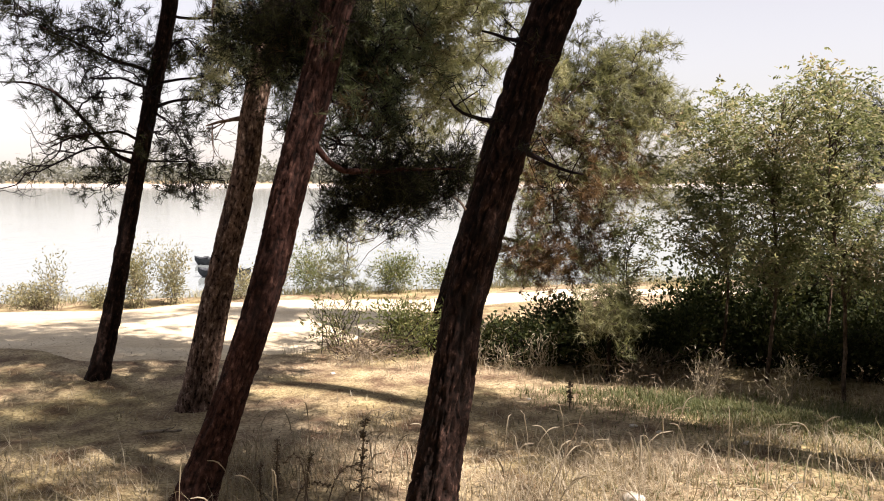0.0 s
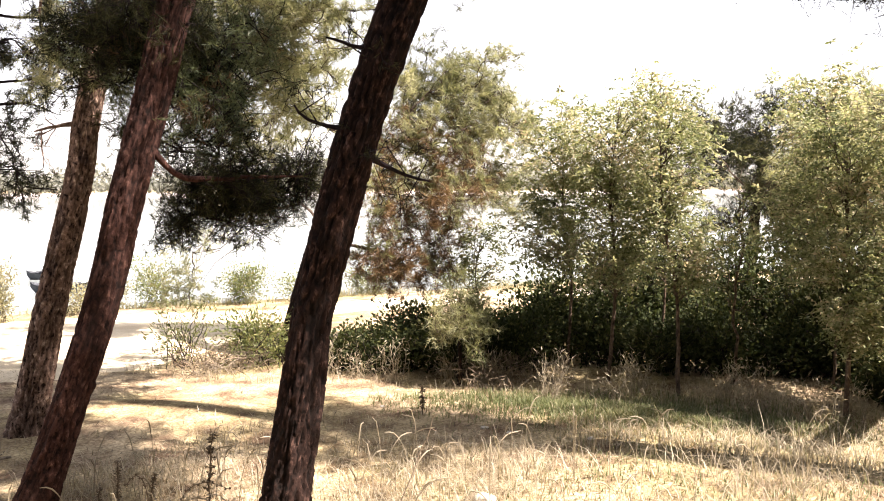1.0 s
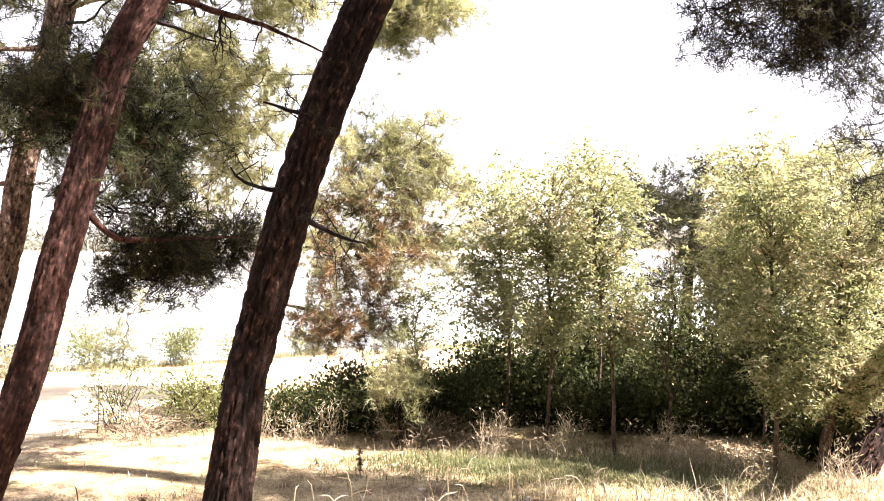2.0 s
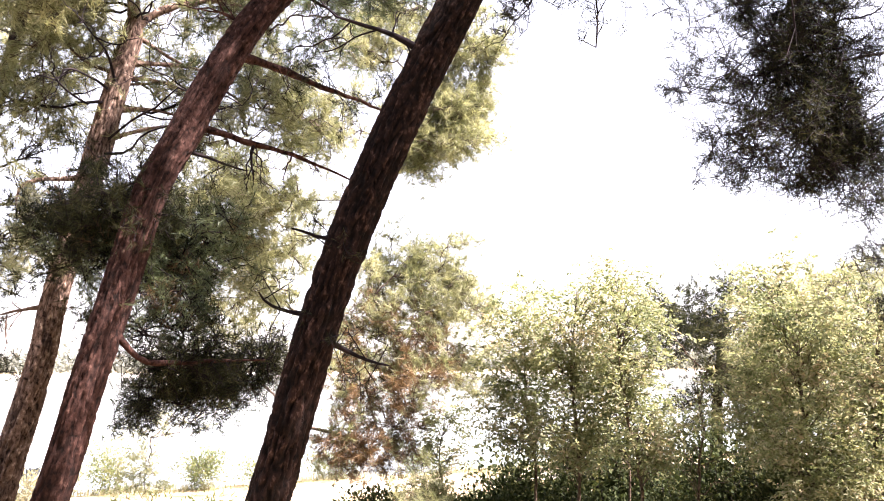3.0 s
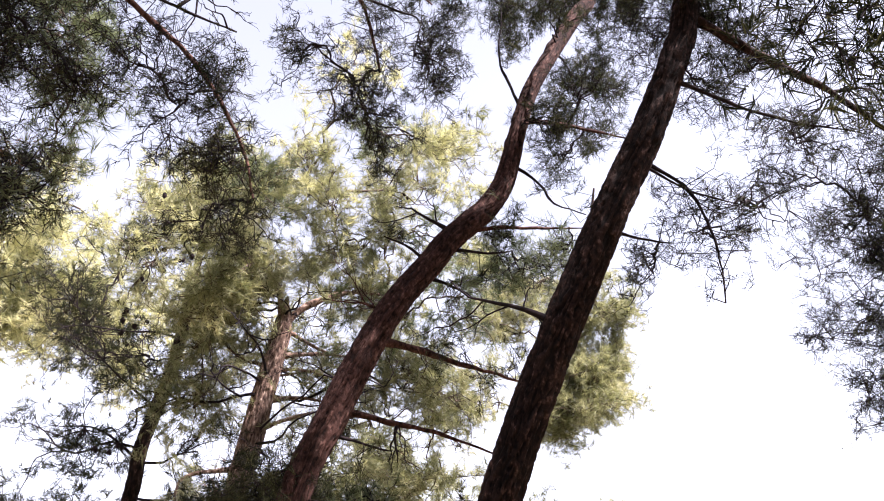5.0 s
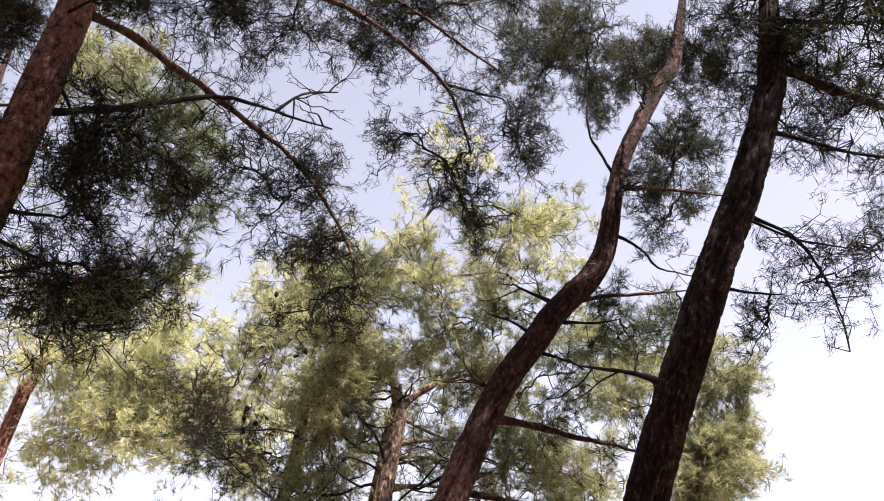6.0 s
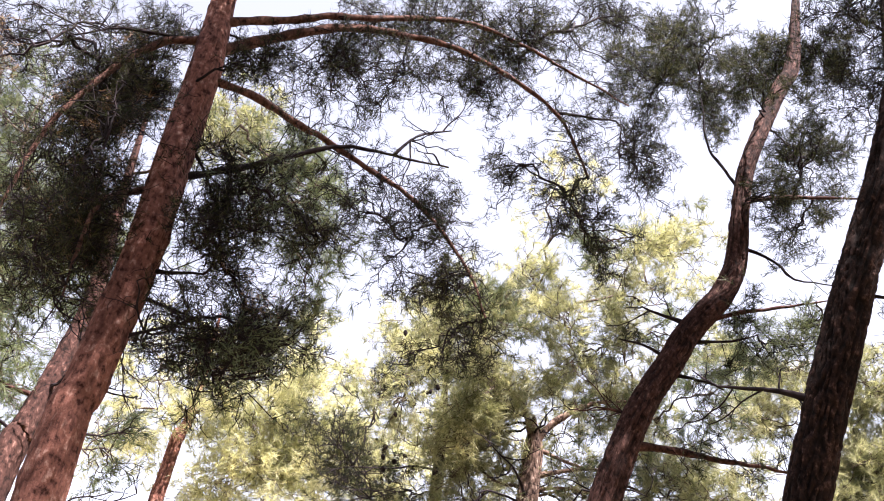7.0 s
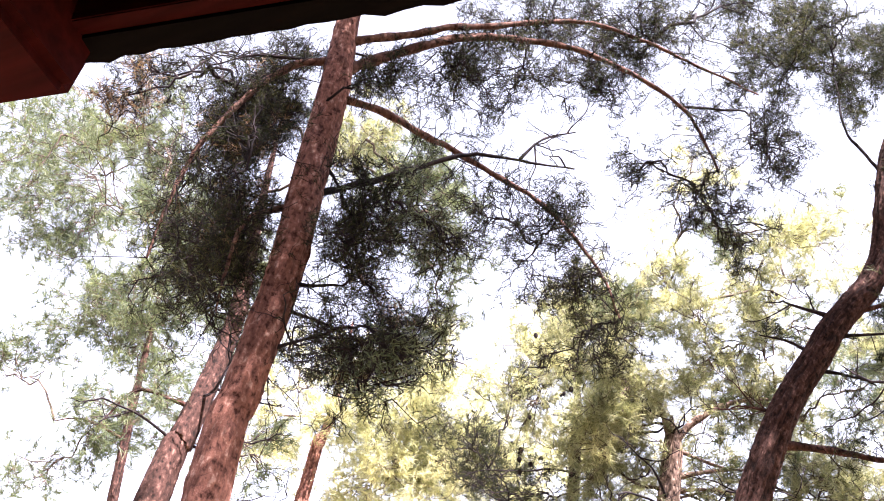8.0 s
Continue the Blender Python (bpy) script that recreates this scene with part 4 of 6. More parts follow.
tree.bough((-1.99, 4.34, 5.11), 0.24, 0.24, 480)
tree.bough((-2.06, 4.32, 4.57), 0.20, 0.20, 480)
tree.bough((-5.12, 4.32, 7.20), 0.50, 0.57, 300)
tree.snags(3.0, 5.0, 6, 0.70)
tree.finish(9, 0.08)

tree = Pine("thin distant pine with a sparse blue-green crown", [(-6.75, 6.61, 0.00), (-6.75, 6.61, 4.81), (-6.75, 6.61, 5.71), (-6.73, 6.63, 6.58)], (0.085, 0.05), BARK_BROWN, 17, 0.5, 1.0, 3, 1.5, NEEDLE_MID, 1.0, 1)
tree.limb([(-6.74, 6.63, 5.45), (-6.53, 6.83, 5.87), (-6.35, 7.01, 5.84)], 0.020, 0)
tree.limb([(-6.76, 6.60, 5.31), (-7.08, 6.29, 5.48), (-7.30, 6.08, 5.43)], 0.020, 6)
tree.limb([(-6.76, 6.60, 5.92), (-6.97, 6.40, 5.60)], 0.015, 4)
tree.bough((-6.73, 6.63, 6.73), 0.57, 0.45, 180)
tree.bough((-7.10, 6.27, 6.77), 0.49, 0.41, 180)
tree.bough((-7.14, 6.51, 6.46), 0.41, 0.33, 180)
tree.bough((-7.20, 6.45, 5.39), 0.47, 0.47, 180)
tree.bough((-8.44, 5.66, 9.16), 0.93, 0.93, 170)
tree.bough((-8.06, 6.03, 8.65), 0.70, 0.60, 170)
tree.bough((-8.38, 5.72, 8.26), 0.59, 0.59, 170)
tree.bough((-8.05, 6.04, 6.20), 0.50, 0.50, 180)
tree.bough((-7.70, 6.38, 4.93), 0.61, 0.35, 170)
tree.bough((-8.30, 6.22, 9.86), 0.65, 0.65, 170)
tree.bough((-7.35, 6.44, 6.87), 0.75, 0.59, 180)
tree.bough((-6.77, 7.01, 6.59), 0.66, 0.50, 180)
tree.bough((-7.15, 6.64, 5.65), 0.72, 0.64, 180)
tree.bough((-6.82, 7.24, 7.85), 0.71, 0.53, 180)
tree.bough((-7.76, 6.32, 8.03), 0.63, 0.54, 180)
tree.finish(8, 0.08)

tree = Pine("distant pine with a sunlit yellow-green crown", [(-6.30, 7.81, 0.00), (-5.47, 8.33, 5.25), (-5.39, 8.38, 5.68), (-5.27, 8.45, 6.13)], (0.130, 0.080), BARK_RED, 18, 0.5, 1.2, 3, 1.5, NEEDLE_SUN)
tree.limb([(-5.26, 8.45, 6.06), (-5.62, 8.23, 6.07), (-5.97, 8.02, 6.06)], 0.020, 6)
tree.bough((-5.21, 8.49, 6.06), 0.72, 0.45, 250)
tree.bough((-4.51, 8.68, 5.87), 0.62, 0.53, 250)
tree.bough((-4.33, 9.27, 6.54), 0.47, 0.47, 250)
tree.bough((-4.59, 8.87, 5.38), 0.79, 0.44, 250)
tree.bough((-3.99, 9.60, 5.83), 0.74, 0.56, 250)
tree.bough((-3.51, 9.90, 5.49), 0.65, 0.46, 250)
tree.bough((-5.65, 8.21, 6.49), 0.50, 0.42, 260)
tree.bough((-6.15, 8.49, 5.77), 0.51, 0.51, 260)
tree.bough((-5.14, 8.88, 6.93), 0.57, 0.38, 250)
tree.bough((-4.32, 9.63, 7.46), 0.40, 0.40, 250)
tree.bough((-3.59, 10.08, 6.83), 0.54, 0.36, 260)
tree.bough((-3.06, 10.29, 7.25), 0.60, 0.60, 250)
tree.bough((-2.69, 10.64, 8.08), 0.63, 0.42, 250)
tree.bough((-2.73, 10.73, 6.04), 0.72, 0.54, 260)
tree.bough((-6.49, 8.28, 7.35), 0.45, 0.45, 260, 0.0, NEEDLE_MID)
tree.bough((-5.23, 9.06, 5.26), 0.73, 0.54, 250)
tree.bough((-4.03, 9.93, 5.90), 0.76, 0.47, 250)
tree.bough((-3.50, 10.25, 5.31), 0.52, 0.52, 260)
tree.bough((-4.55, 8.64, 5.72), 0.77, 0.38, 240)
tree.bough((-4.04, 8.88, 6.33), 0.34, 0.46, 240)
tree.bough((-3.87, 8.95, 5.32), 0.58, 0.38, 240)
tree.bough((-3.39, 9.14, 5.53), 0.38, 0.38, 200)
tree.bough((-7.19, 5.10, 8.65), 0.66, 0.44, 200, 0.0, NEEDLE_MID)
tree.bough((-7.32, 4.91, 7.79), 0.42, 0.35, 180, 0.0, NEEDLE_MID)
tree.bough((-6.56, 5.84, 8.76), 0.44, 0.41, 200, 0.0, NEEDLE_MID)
tree.bough((-4.04, 8.91, 5.94), 0.60, 0.53, 240)
tree.bough((-4.66, 8.61, 5.22), 0.55, 0.34, 220)
tree.bough((-3.63, 9.08, 5.19), 0.41, 0.34, 220)
tree.finish(8, 0.085)

tree = Pine("bushy pine with yellow-green and withered brown boughs", [(-0.08, 8.96, 0.00), (0.05, 8.96, 0.52), (0.32, 8.96, 1.45), (0.61, 8.96, 2.42), (1.09, 8.97, 3.38), (1.51, 8.97, 4.61), (2.16, 8.98, 5.86)], (0.110, 0.050), BARK, 19, 0.5, 1.0, 4, 1.15)
tree.limb([(0.35, 8.96, 1.57), (0.78, 8.96, 2.20), (1.24, 8.97, 2.14), (1.59, 8.97, 2.08)], 0.020, 20)
tree.limb([(0.38, 8.96, 1.62), (1.01, 8.97, 1.74), (1.25, 8.97, 1.16)], 0.018, 16)
tree.limb([(0.37, 8.96, 2.35), (0.15, 8.96, 2.49), (-0.07, 8.96, 2.57)], 0.020, 10)
tree.bough((1.24, 8.97, 2.54), 0.40, 0.34, 650)
tree.bough((1.69, 8.97, 2.76), 0.52, 0.33, 620)
tree.bough((2.09, 8.98, 2.82), 0.30, 0.34, 620)
tree.bough((2.18, 9.08, 2.43), 0.45, 0.30, 620)
tree.bough((1.70, 8.97, 2.25), 0.43, 0.31, 720, 0.6)
tree.bough((1.22, 8.77, 1.91), 0.36, 0.30, 720, 0.6)
tree.bough((1.56, 8.77, 1.63), 0.36, 0.30, 720, 0.6)
tree.bough((2.00, 8.98, 1.80), 0.37, 0.44, 620)
tree.bough((0.98, 8.67, 1.46), 0.30, 0.30, 720, 0.6)
tree.bough((1.39, 8.77, 1.17), 0.30, 0.24, 720, 0.6)
tree.bough((1.04, 8.67, 0.98), 0.25, 0.18, 1560, 0.9)
tree.bough((1.45, 8.77, 0.95), 0.18, 0.16, 1560, 0.9)
tree.bough((0.78, 8.96, 2.14), 0.24, 0.31, 720, 0.6)
tree.bough((0.82, 8.67, 1.12), 0.24, 0.24, 720, 0.6)
tree.bough((1.40, 9.27, 2.72), 0.31, 0.38, 620)
tree.bough((1.88, 9.17, 4.20), 0.43, 0.39, 620)
tree.bough((2.20, 9.18, 4.46), 0.32, 0.40, 620)
tree.bough((2.37, 9.18, 5.41), 0.41, 0.41, 620)
tree.bough((2.10, 9.18, 4.53), 0.40, 0.48, 620)
tree.bough((1.76, 9.07, 4.10), 0.29, 0.29, 650)
tree.bough((2.33, 9.28, 5.34), 0.42, 0.34, 620)
tree.bough((2.08, 9.28, 4.58), 0.37, 0.33, 620)
tree.bough((1.46, 9.17, 5.79), 0.46, 0.46, 650)
tree.bough((0.99, 9.17, 5.99), 0.38, 0.31, 650)
tree.bough((1.11, 9.17, 5.21), 0.45, 0.37, 650)
tree.bough((1.84, 9.17, 4.16), 0.29, 0.29, 650)
tree.bough((0.74, 9.26, 4.40), 0.36, 0.29, 650)
tree.bough((2.41, 9.28, 4.58), 0.25, 0.49, 620)
tree.bough((-0.97, 9.15, 1.09), 0.27, 0.27, 340)
tree.bough((-1.03, 9.15, 0.67), 0.17, 0.34, 340)
tree.finish(8, 0.075)

tree = Pine("dark pine with dense drooping boughs beside the acacias", [(4.73, 5.78, 0.00), (5.02, 5.84, 0.36), (5.57, 6.14, 0.96), (5.00, 4.30, 2.40), (5.50, 4.50, 3.40), (6.00, 4.40, 4.60), (6.40, 4.40, 5.90)], [(0, 0.12), (1.0, 0.11), (3.0, 0.1), (6.0, 0.07)], BARK, 31, 0.6, 1.2, 5, 0.9, NEEDLE_SHADE, 1.0, 2)
tree.limb([(6.05, 4.23, 3.01), (5.39, 4.41, 3.61), (4.55, 4.59, 3.85), (3.71, 4.71, 3.73)], 0.04, 30)
tree.limb([(6.23, 4.35, 3.97), (5.51, 4.59, 4.57), (4.55, 4.77, 4.69), (3.59, 4.83, 4.45)], 0.035, 30)
tree.limb([(5.75, 4.17, 2.05), (5.27, 4.59, 2.53), (4.91, 5.19, 2.65)], 0.03, 20)
tree.bough((3.20, 4.85, 3.67), 0.53, 0.52, 480)
tree.bough((3.09, 4.97, 3.16), 0.35, 0.34, 480)
tree.bough((3.51, 4.87, 4.21), 0.56, 0.54, 480)
tree.bough((3.19, 5.09, 4.39), 0.37, 0.36, 480)
tree.bough((3.32, 4.75, 3.37), 0.52, 0.49, 480)
tree.bough((3.61, 4.63, 4.04), 0.60, 0.52, 480)
tree.bough((3.64, 4.63, 3.02), 0.40, 0.44, 480)
tree.bough((3.32, 4.63, 3.14), 0.46, 0.49, 480)
tree.bough((3.91, 4.76, 3.38), 0.72, 0.47, 480)
tree.bough((4.87, 5.38, 2.40), 0.55, 0.60, 480)
tree.bough((4.46, 5.13, 2.68), 0.38, 0.31, 480)
tree.bough((3.51, 4.69, 3.57), 0.29, 0.36, 1500)
tree.bough((3.44, 4.75, 4.11), 0.34, 0.34, 380)
tree.bough((3.17, 4.91, 4.47), 0.30, 0.34, 300)
tree.bough((3.41, 4.76, 4.78), 0.35, 0.26, 330)
tree.bough((2.84, 5.11, 4.81), 0.30, 0.26, 170)
tree.bough((3.76, 4.61, 3.26), 0.32, 0.36, 1200)
tree.bough((3.31, 4.95, 3.14), 0.28, 0.24, 420)
tree.bough((3.61, 4.73, 2.92), 0.24, 0.19, 600)
tree.finish(4, 0.055)

tree = Pine("round-topped blue-green pine behind the acacias", [(7.4, 13.3, 0), (7.5, 13.3, 1.2), (7.6, 13.3, 2.0), (7.7, 13.3, 2.5)], (0.12, 0.06), BARK, 32, 0.6, 0.1, 3, 1.7, NEEDLE_SHADE)
tree.bough((6.9, 13.2, 2.2), 0.8, 0.65, 330)
tree.bough((7.6, 13.3, 2.6), 0.9, 0.60, 330)
tree.bough((8.5, 13.0, 2.6), 1.0, 0.70, 330)
tree.bough((9.4, 12.7, 2.7), 1.0, 0.80, 330)
tree.bough((7.2, 13.0, 1.3), 0.9, 0.60, 330)
tree.bough((8.2, 12.8, 1.5), 1.0, 0.70, 330)
tree.bough((9.3, 12.5, 1.5), 1.0, 0.70, 330)
tree.finish(7)

tree = Pine("yellow-green dome-shaped pine behind the acacias", [(7.7, 10.4, 0), (7.7, 10.4, 1.2), (7.8, 10.4, 2.0), (7.8, 10.4, 2.5)], (0.12, 0.06), BARK, 33, 0.6, 0.1, 3, 1.5)
tree.bough((6.9, 10.4, 2.1), 0.7, 0.70, 300)
tree.bough((7.5, 10.5, 2.8), 0.7, 0.50, 300)
tree.bough((8.2, 10.3, 2.6), 0.7, 0.60, 300)
tree.bough((7.3, 10.2, 1.4), 0.7, 0.60, 300)
tree.bough((8.4, 10.1, 1.6), 0.8, 0.80, 300)
tree.bough((6.6, 10.3, 1.2), 0.6, 0.60, 300)
tree.finish(7)

# Unseen pine: trunk set by a ground shadow, boughs placed to shade near trunks.
tree = Pine("tall unseen pine beside the cabin with boughs placed for shade", [(4.9, 3.75, 0), (4.92, 3.75, 2.0), (4.9, 3.74, 4.0), (4.9, 3.76, 5.6), (4.88, 3.75, 7.4), (4.9, 3.75, 9.4)], (0.21, 0.12), BARK, 41, 0.4, 1.2, 2, 1.8, NEEDLE_SHADE)
tree.bough((2.60, 2.60, 6.00), 0.5, 0.5, 300)
tree.bough((2.20, 3.40, 7.20), 0.9, 0.6, 160)
tree.bough((1.60, 1.60, 7.20), 0.9, 0.6, 230)
tree.bough((0.80, 1.20, 7.40), 0.9, 0.6, 230)
tree.bough((1.20, 0.80, 8.00), 0.9, 0.6, 230)
tree.bough((2.40, 1.60, 7.80), 0.9, 0.6, 230)
tree.bough((3.00, 3.60, 7.80), 0.9, 0.6, 230)
tree.bough((2.00, 2.60, 8.20), 0.9, 0.6, 160)
tree.bough((-0.20, 1.70, 6.30), 0.9, 0.6, 230)
tree.bough((0.30, 1.40, 6.90), 0.9, 0.6, 230)
tree.bough((-0.30, 1.90, 7.40), 0.9, 0.6, 230)
tree.bough((0.40, 1.50, 6.10), 0.9, 0.6, 230)
tree.bough((1.40, 3.20, 6.90), 0.8, 0.6, 160)
tree.bough((5.20, 3.60, 6.80), 0.8, 0.6, 230)
tree.bough((4.70, 3.50, 6.10), 0.8, 0.6, 230)
tree.bough((2.10, 2.80, 4.30), 0.4, 0.4, 420)
tree.bough((2.50, 2.75, 5.20), 0.4, 0.4, 380)
tree.bough((2.90, 2.80, 6.20), 0.4, 0.4, 380)
tree.bough((3.30, 2.80, 7.20), 0.4, 0.4, 380)
tree.bough((2.20, 3.60, 7.60), 0.7, 0.5, 230)
tree.finish(7)

tree = Pine("young feathery pine growing out of the brambles", [(1.47, 7.64, 0), (1.48, 7.64, 0.3), (1.47, 7.64, 0.5), (1.48, 7.64, 0.66)], (0.018, 0.008), BARK, 51, 0.3, 0.12, 4, 1.0, NEEDLE)
for dx, dy, z in ((0, 0, 0.76), (-0.08, -0.1, 0.62), (0.09, -0.05, 0.6), (-0.12, -0.08, 0.45), (0.13, -0.12, 0.43), (0.02, -0.14, 0.5)):
    tree.bough((1.47 + dx, 7.64 + dy, z), 0.08, 0.075, 1100)
tree.finish(8, 0.075)


# ---- leafy trees, brambles and shrubs ----
def blades(buf, at, way, across, length, width, fold=0.12):
    """Pointed leaves: a kite of two triangles, bent along its rib."""
    way, across = unit(way), unit(across)
    up = np.cross(way, across)
    length, width = np.asarray(length)[:, None], np.asarray(width)[:, None]
    mid = at + way * length * 0.45
    v = np.stack([at, mid + across * width * 0.5 + up * width * fold, at + way * length, mid - across * width * 0.5 + up * width * fold], 1)
    i = np.arange(len(at))[:, None] * 4
    buf.add(v.reshape(-1, 3), np.concatenate([i + np.array([0, 1, 2]), i + np.array([0, 2, 3])]))


def compound(buf, at, way, size, pairs=5, leaflet=0.045):
    """Feathered leaves: a drooping stalk with pairs of small oval leaflets."""
    way = unit(way)
    across = unit(np.cross(way, np.array([0, 0, 1.0]) + 0.3 * rng.randn(*way.shape)))
    size = np.asarray(size)
    for k in range(pairs):
        s = 0.25 + 0.7 * k / pairs
        p = at + way * (size * s)[:, None]
        p[:, 2] -= 0.45 * size * s * s
        for side in (-1, 1):
            d = across * side + way * 0.45 + np.array([0, 0, -0.5]) + 0.4 * rng.randn(*way.shape)
            blades(buf, p, d, way + 0.45 * rng.randn(*way.shape), leaflet * rng.uniform(0.75, 1.2, len(at)), 0.5 * leaflet * np.ones(len(at)))
    p = at + way * size[:, None]
    p[:, 2] -= 0.45 * size
    blades(buf, p, way, across, leaflet * np.ones(len(at)), 0.42 * leaflet * np.ones(len(at)))


def acacia(label, base, lean, tall, r, crowns, sprays, size=0.17, leaflet=0.043):
    """A young acacia: thin stems and ascending branches that end in flat sprays of feathered leaves, about the given crowns (centre, rx, rz)."""
    ob = thing("acacia_tree", label, "tree", base, "young acacias by the brambles")
    base = np.array(base, float)
    top = base + np.array([lean[0], lean[1], tall * 0.92])
    stem = smooth_path([base - np.array([0, 0, 0.08]), base + (top - base) * 0.35 + np.array([0.04, 0, 0]), base + (top - base) * 0.7 - np.array([0.03, 0, 0]), top], 40)
    stem = stem + np.cumsum(rng.randn(40, 3), 0) * 0.003
    b = Buf()
    b.add(*tube(stem, np.linspace(r, 0.004, 40), 9))
    part("trunk", b, STEM, ob)
    b, leaf = Buf(), Buf()
    for c, rx, rz in crowns:
        c = np.array(c, float)
        for _ in range(sprays):
            e = c + unit(rng.randn(3) + np.array([0, -0.25, 0.1])) * rng.uniform(0.5, 1.1) * np.array([rx, rx, rz])
            k = np.argmin(np.abs(stem[:, 2] - (e[2] - 0.45 * np.hypot(*(e - c)[:2]) - 0.2)))
            q = wiggly(stem[min(max(k, 10), 37)], e, 11, 0.14, 0.04)
            b.add(*tube(q, np.linspace(0.005, 0.0018, 11), 4))
            n = rng.randint(12, 22)
            at = q[rng.randint(4, 11, n)] + rng.randn(n, 3) * np.array([0.07, 0.07, 0.045])
            out = unit(q[-1] - q[5])
            way = out * 0.5 + rng.randn(n, 3) * np.array([0.7, 0.7, 0.35]) + np.array([0, 0, -0.1])
            compound(leaf, at, way, size * rng.uniform(0.65, 1.2, n), 4, leaflet * rng.uniform(0.8, 1.1))
    part("branchwork", b, TWIG_BROWN, ob)
    part("crown", leaf, ROBINIA, ob, "feathered yellow-green leaves", smooth=False, kind="stuff")
    return ob


def shrub(name, label, category, at, rx, rz, leaves, material, leaf, slim=0.45, stems=14, group="", squash=1.0, cane=None):
    """A bushy plant: arching stems from the ground and pointed leaves through the whole of its uneven body."""
    at = np.array((at[0], at[1], float(height(at[0], at[1]))))
    ob = thing(name, label, category, at, group)
    b, lf = Buf(), Buf()
    nodes = []
    for _ in range(stems):
        a = rng.uniform(0, 2 * np.pi)
        e = at + np.array([np.cos(a) * rx * rng.uniform(0.2, 0.95), np.sin(a) * rx * squash * rng.uniform(0.2, 0.95), rz * rng.uniform(0.45, 1.05)])
        q = wiggly(at + rng.randn(3) * np.array([0.3 * rx, 0.3 * rx * squash, 0]) - np.array([0, 0, 0.04]), e, 9, 0.12, 0.1)
        b.add(*tube(q, np.linspace(0.006, 0.002, 9) * (0.5 if cane else 1.0), 4))
        nodes.append(q[2:])
    nodes = np.vstack(nodes)
    s = nodes[rng.randint(0, len(nodes), leaves)]
    p = s + rng.randn(leaves, 3) * np.array([0.2 * rx, 0.2 * rx * squash, 0.13 * rz])
    p[:, 2] = np.maximum(p[:, 2], at[2] + 0.02)
    n3 = leaves // 24
    tubes(b, crooked(s[:n3], p[:n3], 3, 0.15, np.zeros(n3)), np.linspace(0.002, 0.001, 3))
    way = unit(rng.randn(leaves, 3) * 0.8 + unit(p - at - np.array([0, 0, 0.3 * rz])) + np.array([0, 0, 0.15]))
    blades(lf, p, way, np.cross(way, rng.randn(leaves, 3)), leaf * rng.uniform(0.6, 1.3, leaves), leaf * slim * rng.uniform(0.8, 1.2, leaves))
    part("cane", b, cane or TWIG, ob, kind="stuff")
    part("foliage", lf, material, ob, smooth=False, kind="stuff")
    return ob


STEM = bark_material("acacia_bark", (0.02, 0.014, 0.01), (0.085, 0.062, 0.046), (0.22, 0.17, 0.13))
acacia("young acacia with a pale thin stem and yellowing leaves", (3.15, 6.73, 0), (-0.1, 0.2, 0), 2.4, 0.019, [((3.1, 6.95, 2.05), 0.45, 0.6), ((3.2, 6.8, 1.4), 0.42, 0.38)], 36)
acacia("young acacia with a rounded yellow-green crown", (2.76, 7.36, 0), (0.05, -0.1, 0), 2.6, 0.019, [((2.78, 7.25, 2.15), 0.48, 0.58), ((2.7, 7.3, 1.4), 0.46, 0.42)], 42)
acacia("slender young acacia with rusty leaf tips", (2.61, 8.02, 0), (-0.1, -0.1, 0), 2.45, 0.017, [((2.4, 7.85, 2.1), 0.42, 0.55), ((2.3, 7.9, 1.4), 0.4, 0.4)], 36)
acacia("thin acacia sapling with sparse leaves", (1.85, 8.62, 0), (0.05, 0, 0), 1.35, 0.014, [((1.92, 8.65, 0.95), 0.3, 0.42)], 19)
acacia("leafy young acacia at the edge of the meadow", (4.15, 5.95, 0), (0.05, 0.1, 0), 2.4, 0.022, [((4.2, 6.05, 2.05), 0.45, 0.45), ((4.12, 5.9, 1.35), 0.48, 0.48), ((4.2, 5.8, 0.85), 0.32, 0.3)], 36)
acacia("young acacia with dense green foliage", (4.55, 6.7, 0), (-0.1, 0, 0), 2.6, 0.015, [((4.4, 6.75, 2.25), 0.55, 0.6), ((4.1, 6.6, 1.45), 0.5, 0.5)], 45)
acacia("dark crooked acacia leaning over the brambles", (4.57, 5.97, 0), (0.45, 0.2, 0), 2.3, 0.05, [((4.95, 6.05, 1.95), 0.45, 0.5), ((4.75, 5.95, 1.25), 0.45, 0.45), ((4.7, 5.75, 0.8), 0.38, 0.35)], 32)
acacia("tall acacia behind the young ones", (3.5, 7.9, 0), (0, 0, 0), 2.8, 0.015, [((3.35, 7.95, 2.3), 0.55, 0.55), ((3.1, 7.8, 1.45), 0.5, 0.45)], 39)
acacia("acacia in dense shade of its neighbours", (5.4, 6.9, 0), (0, 0, 0), 2.6, 0.018, [((5.3, 6.9, 2.0), 0.6, 0.6), ((5.4, 6.8, 1.25), 0.6, 0.44)], 39)


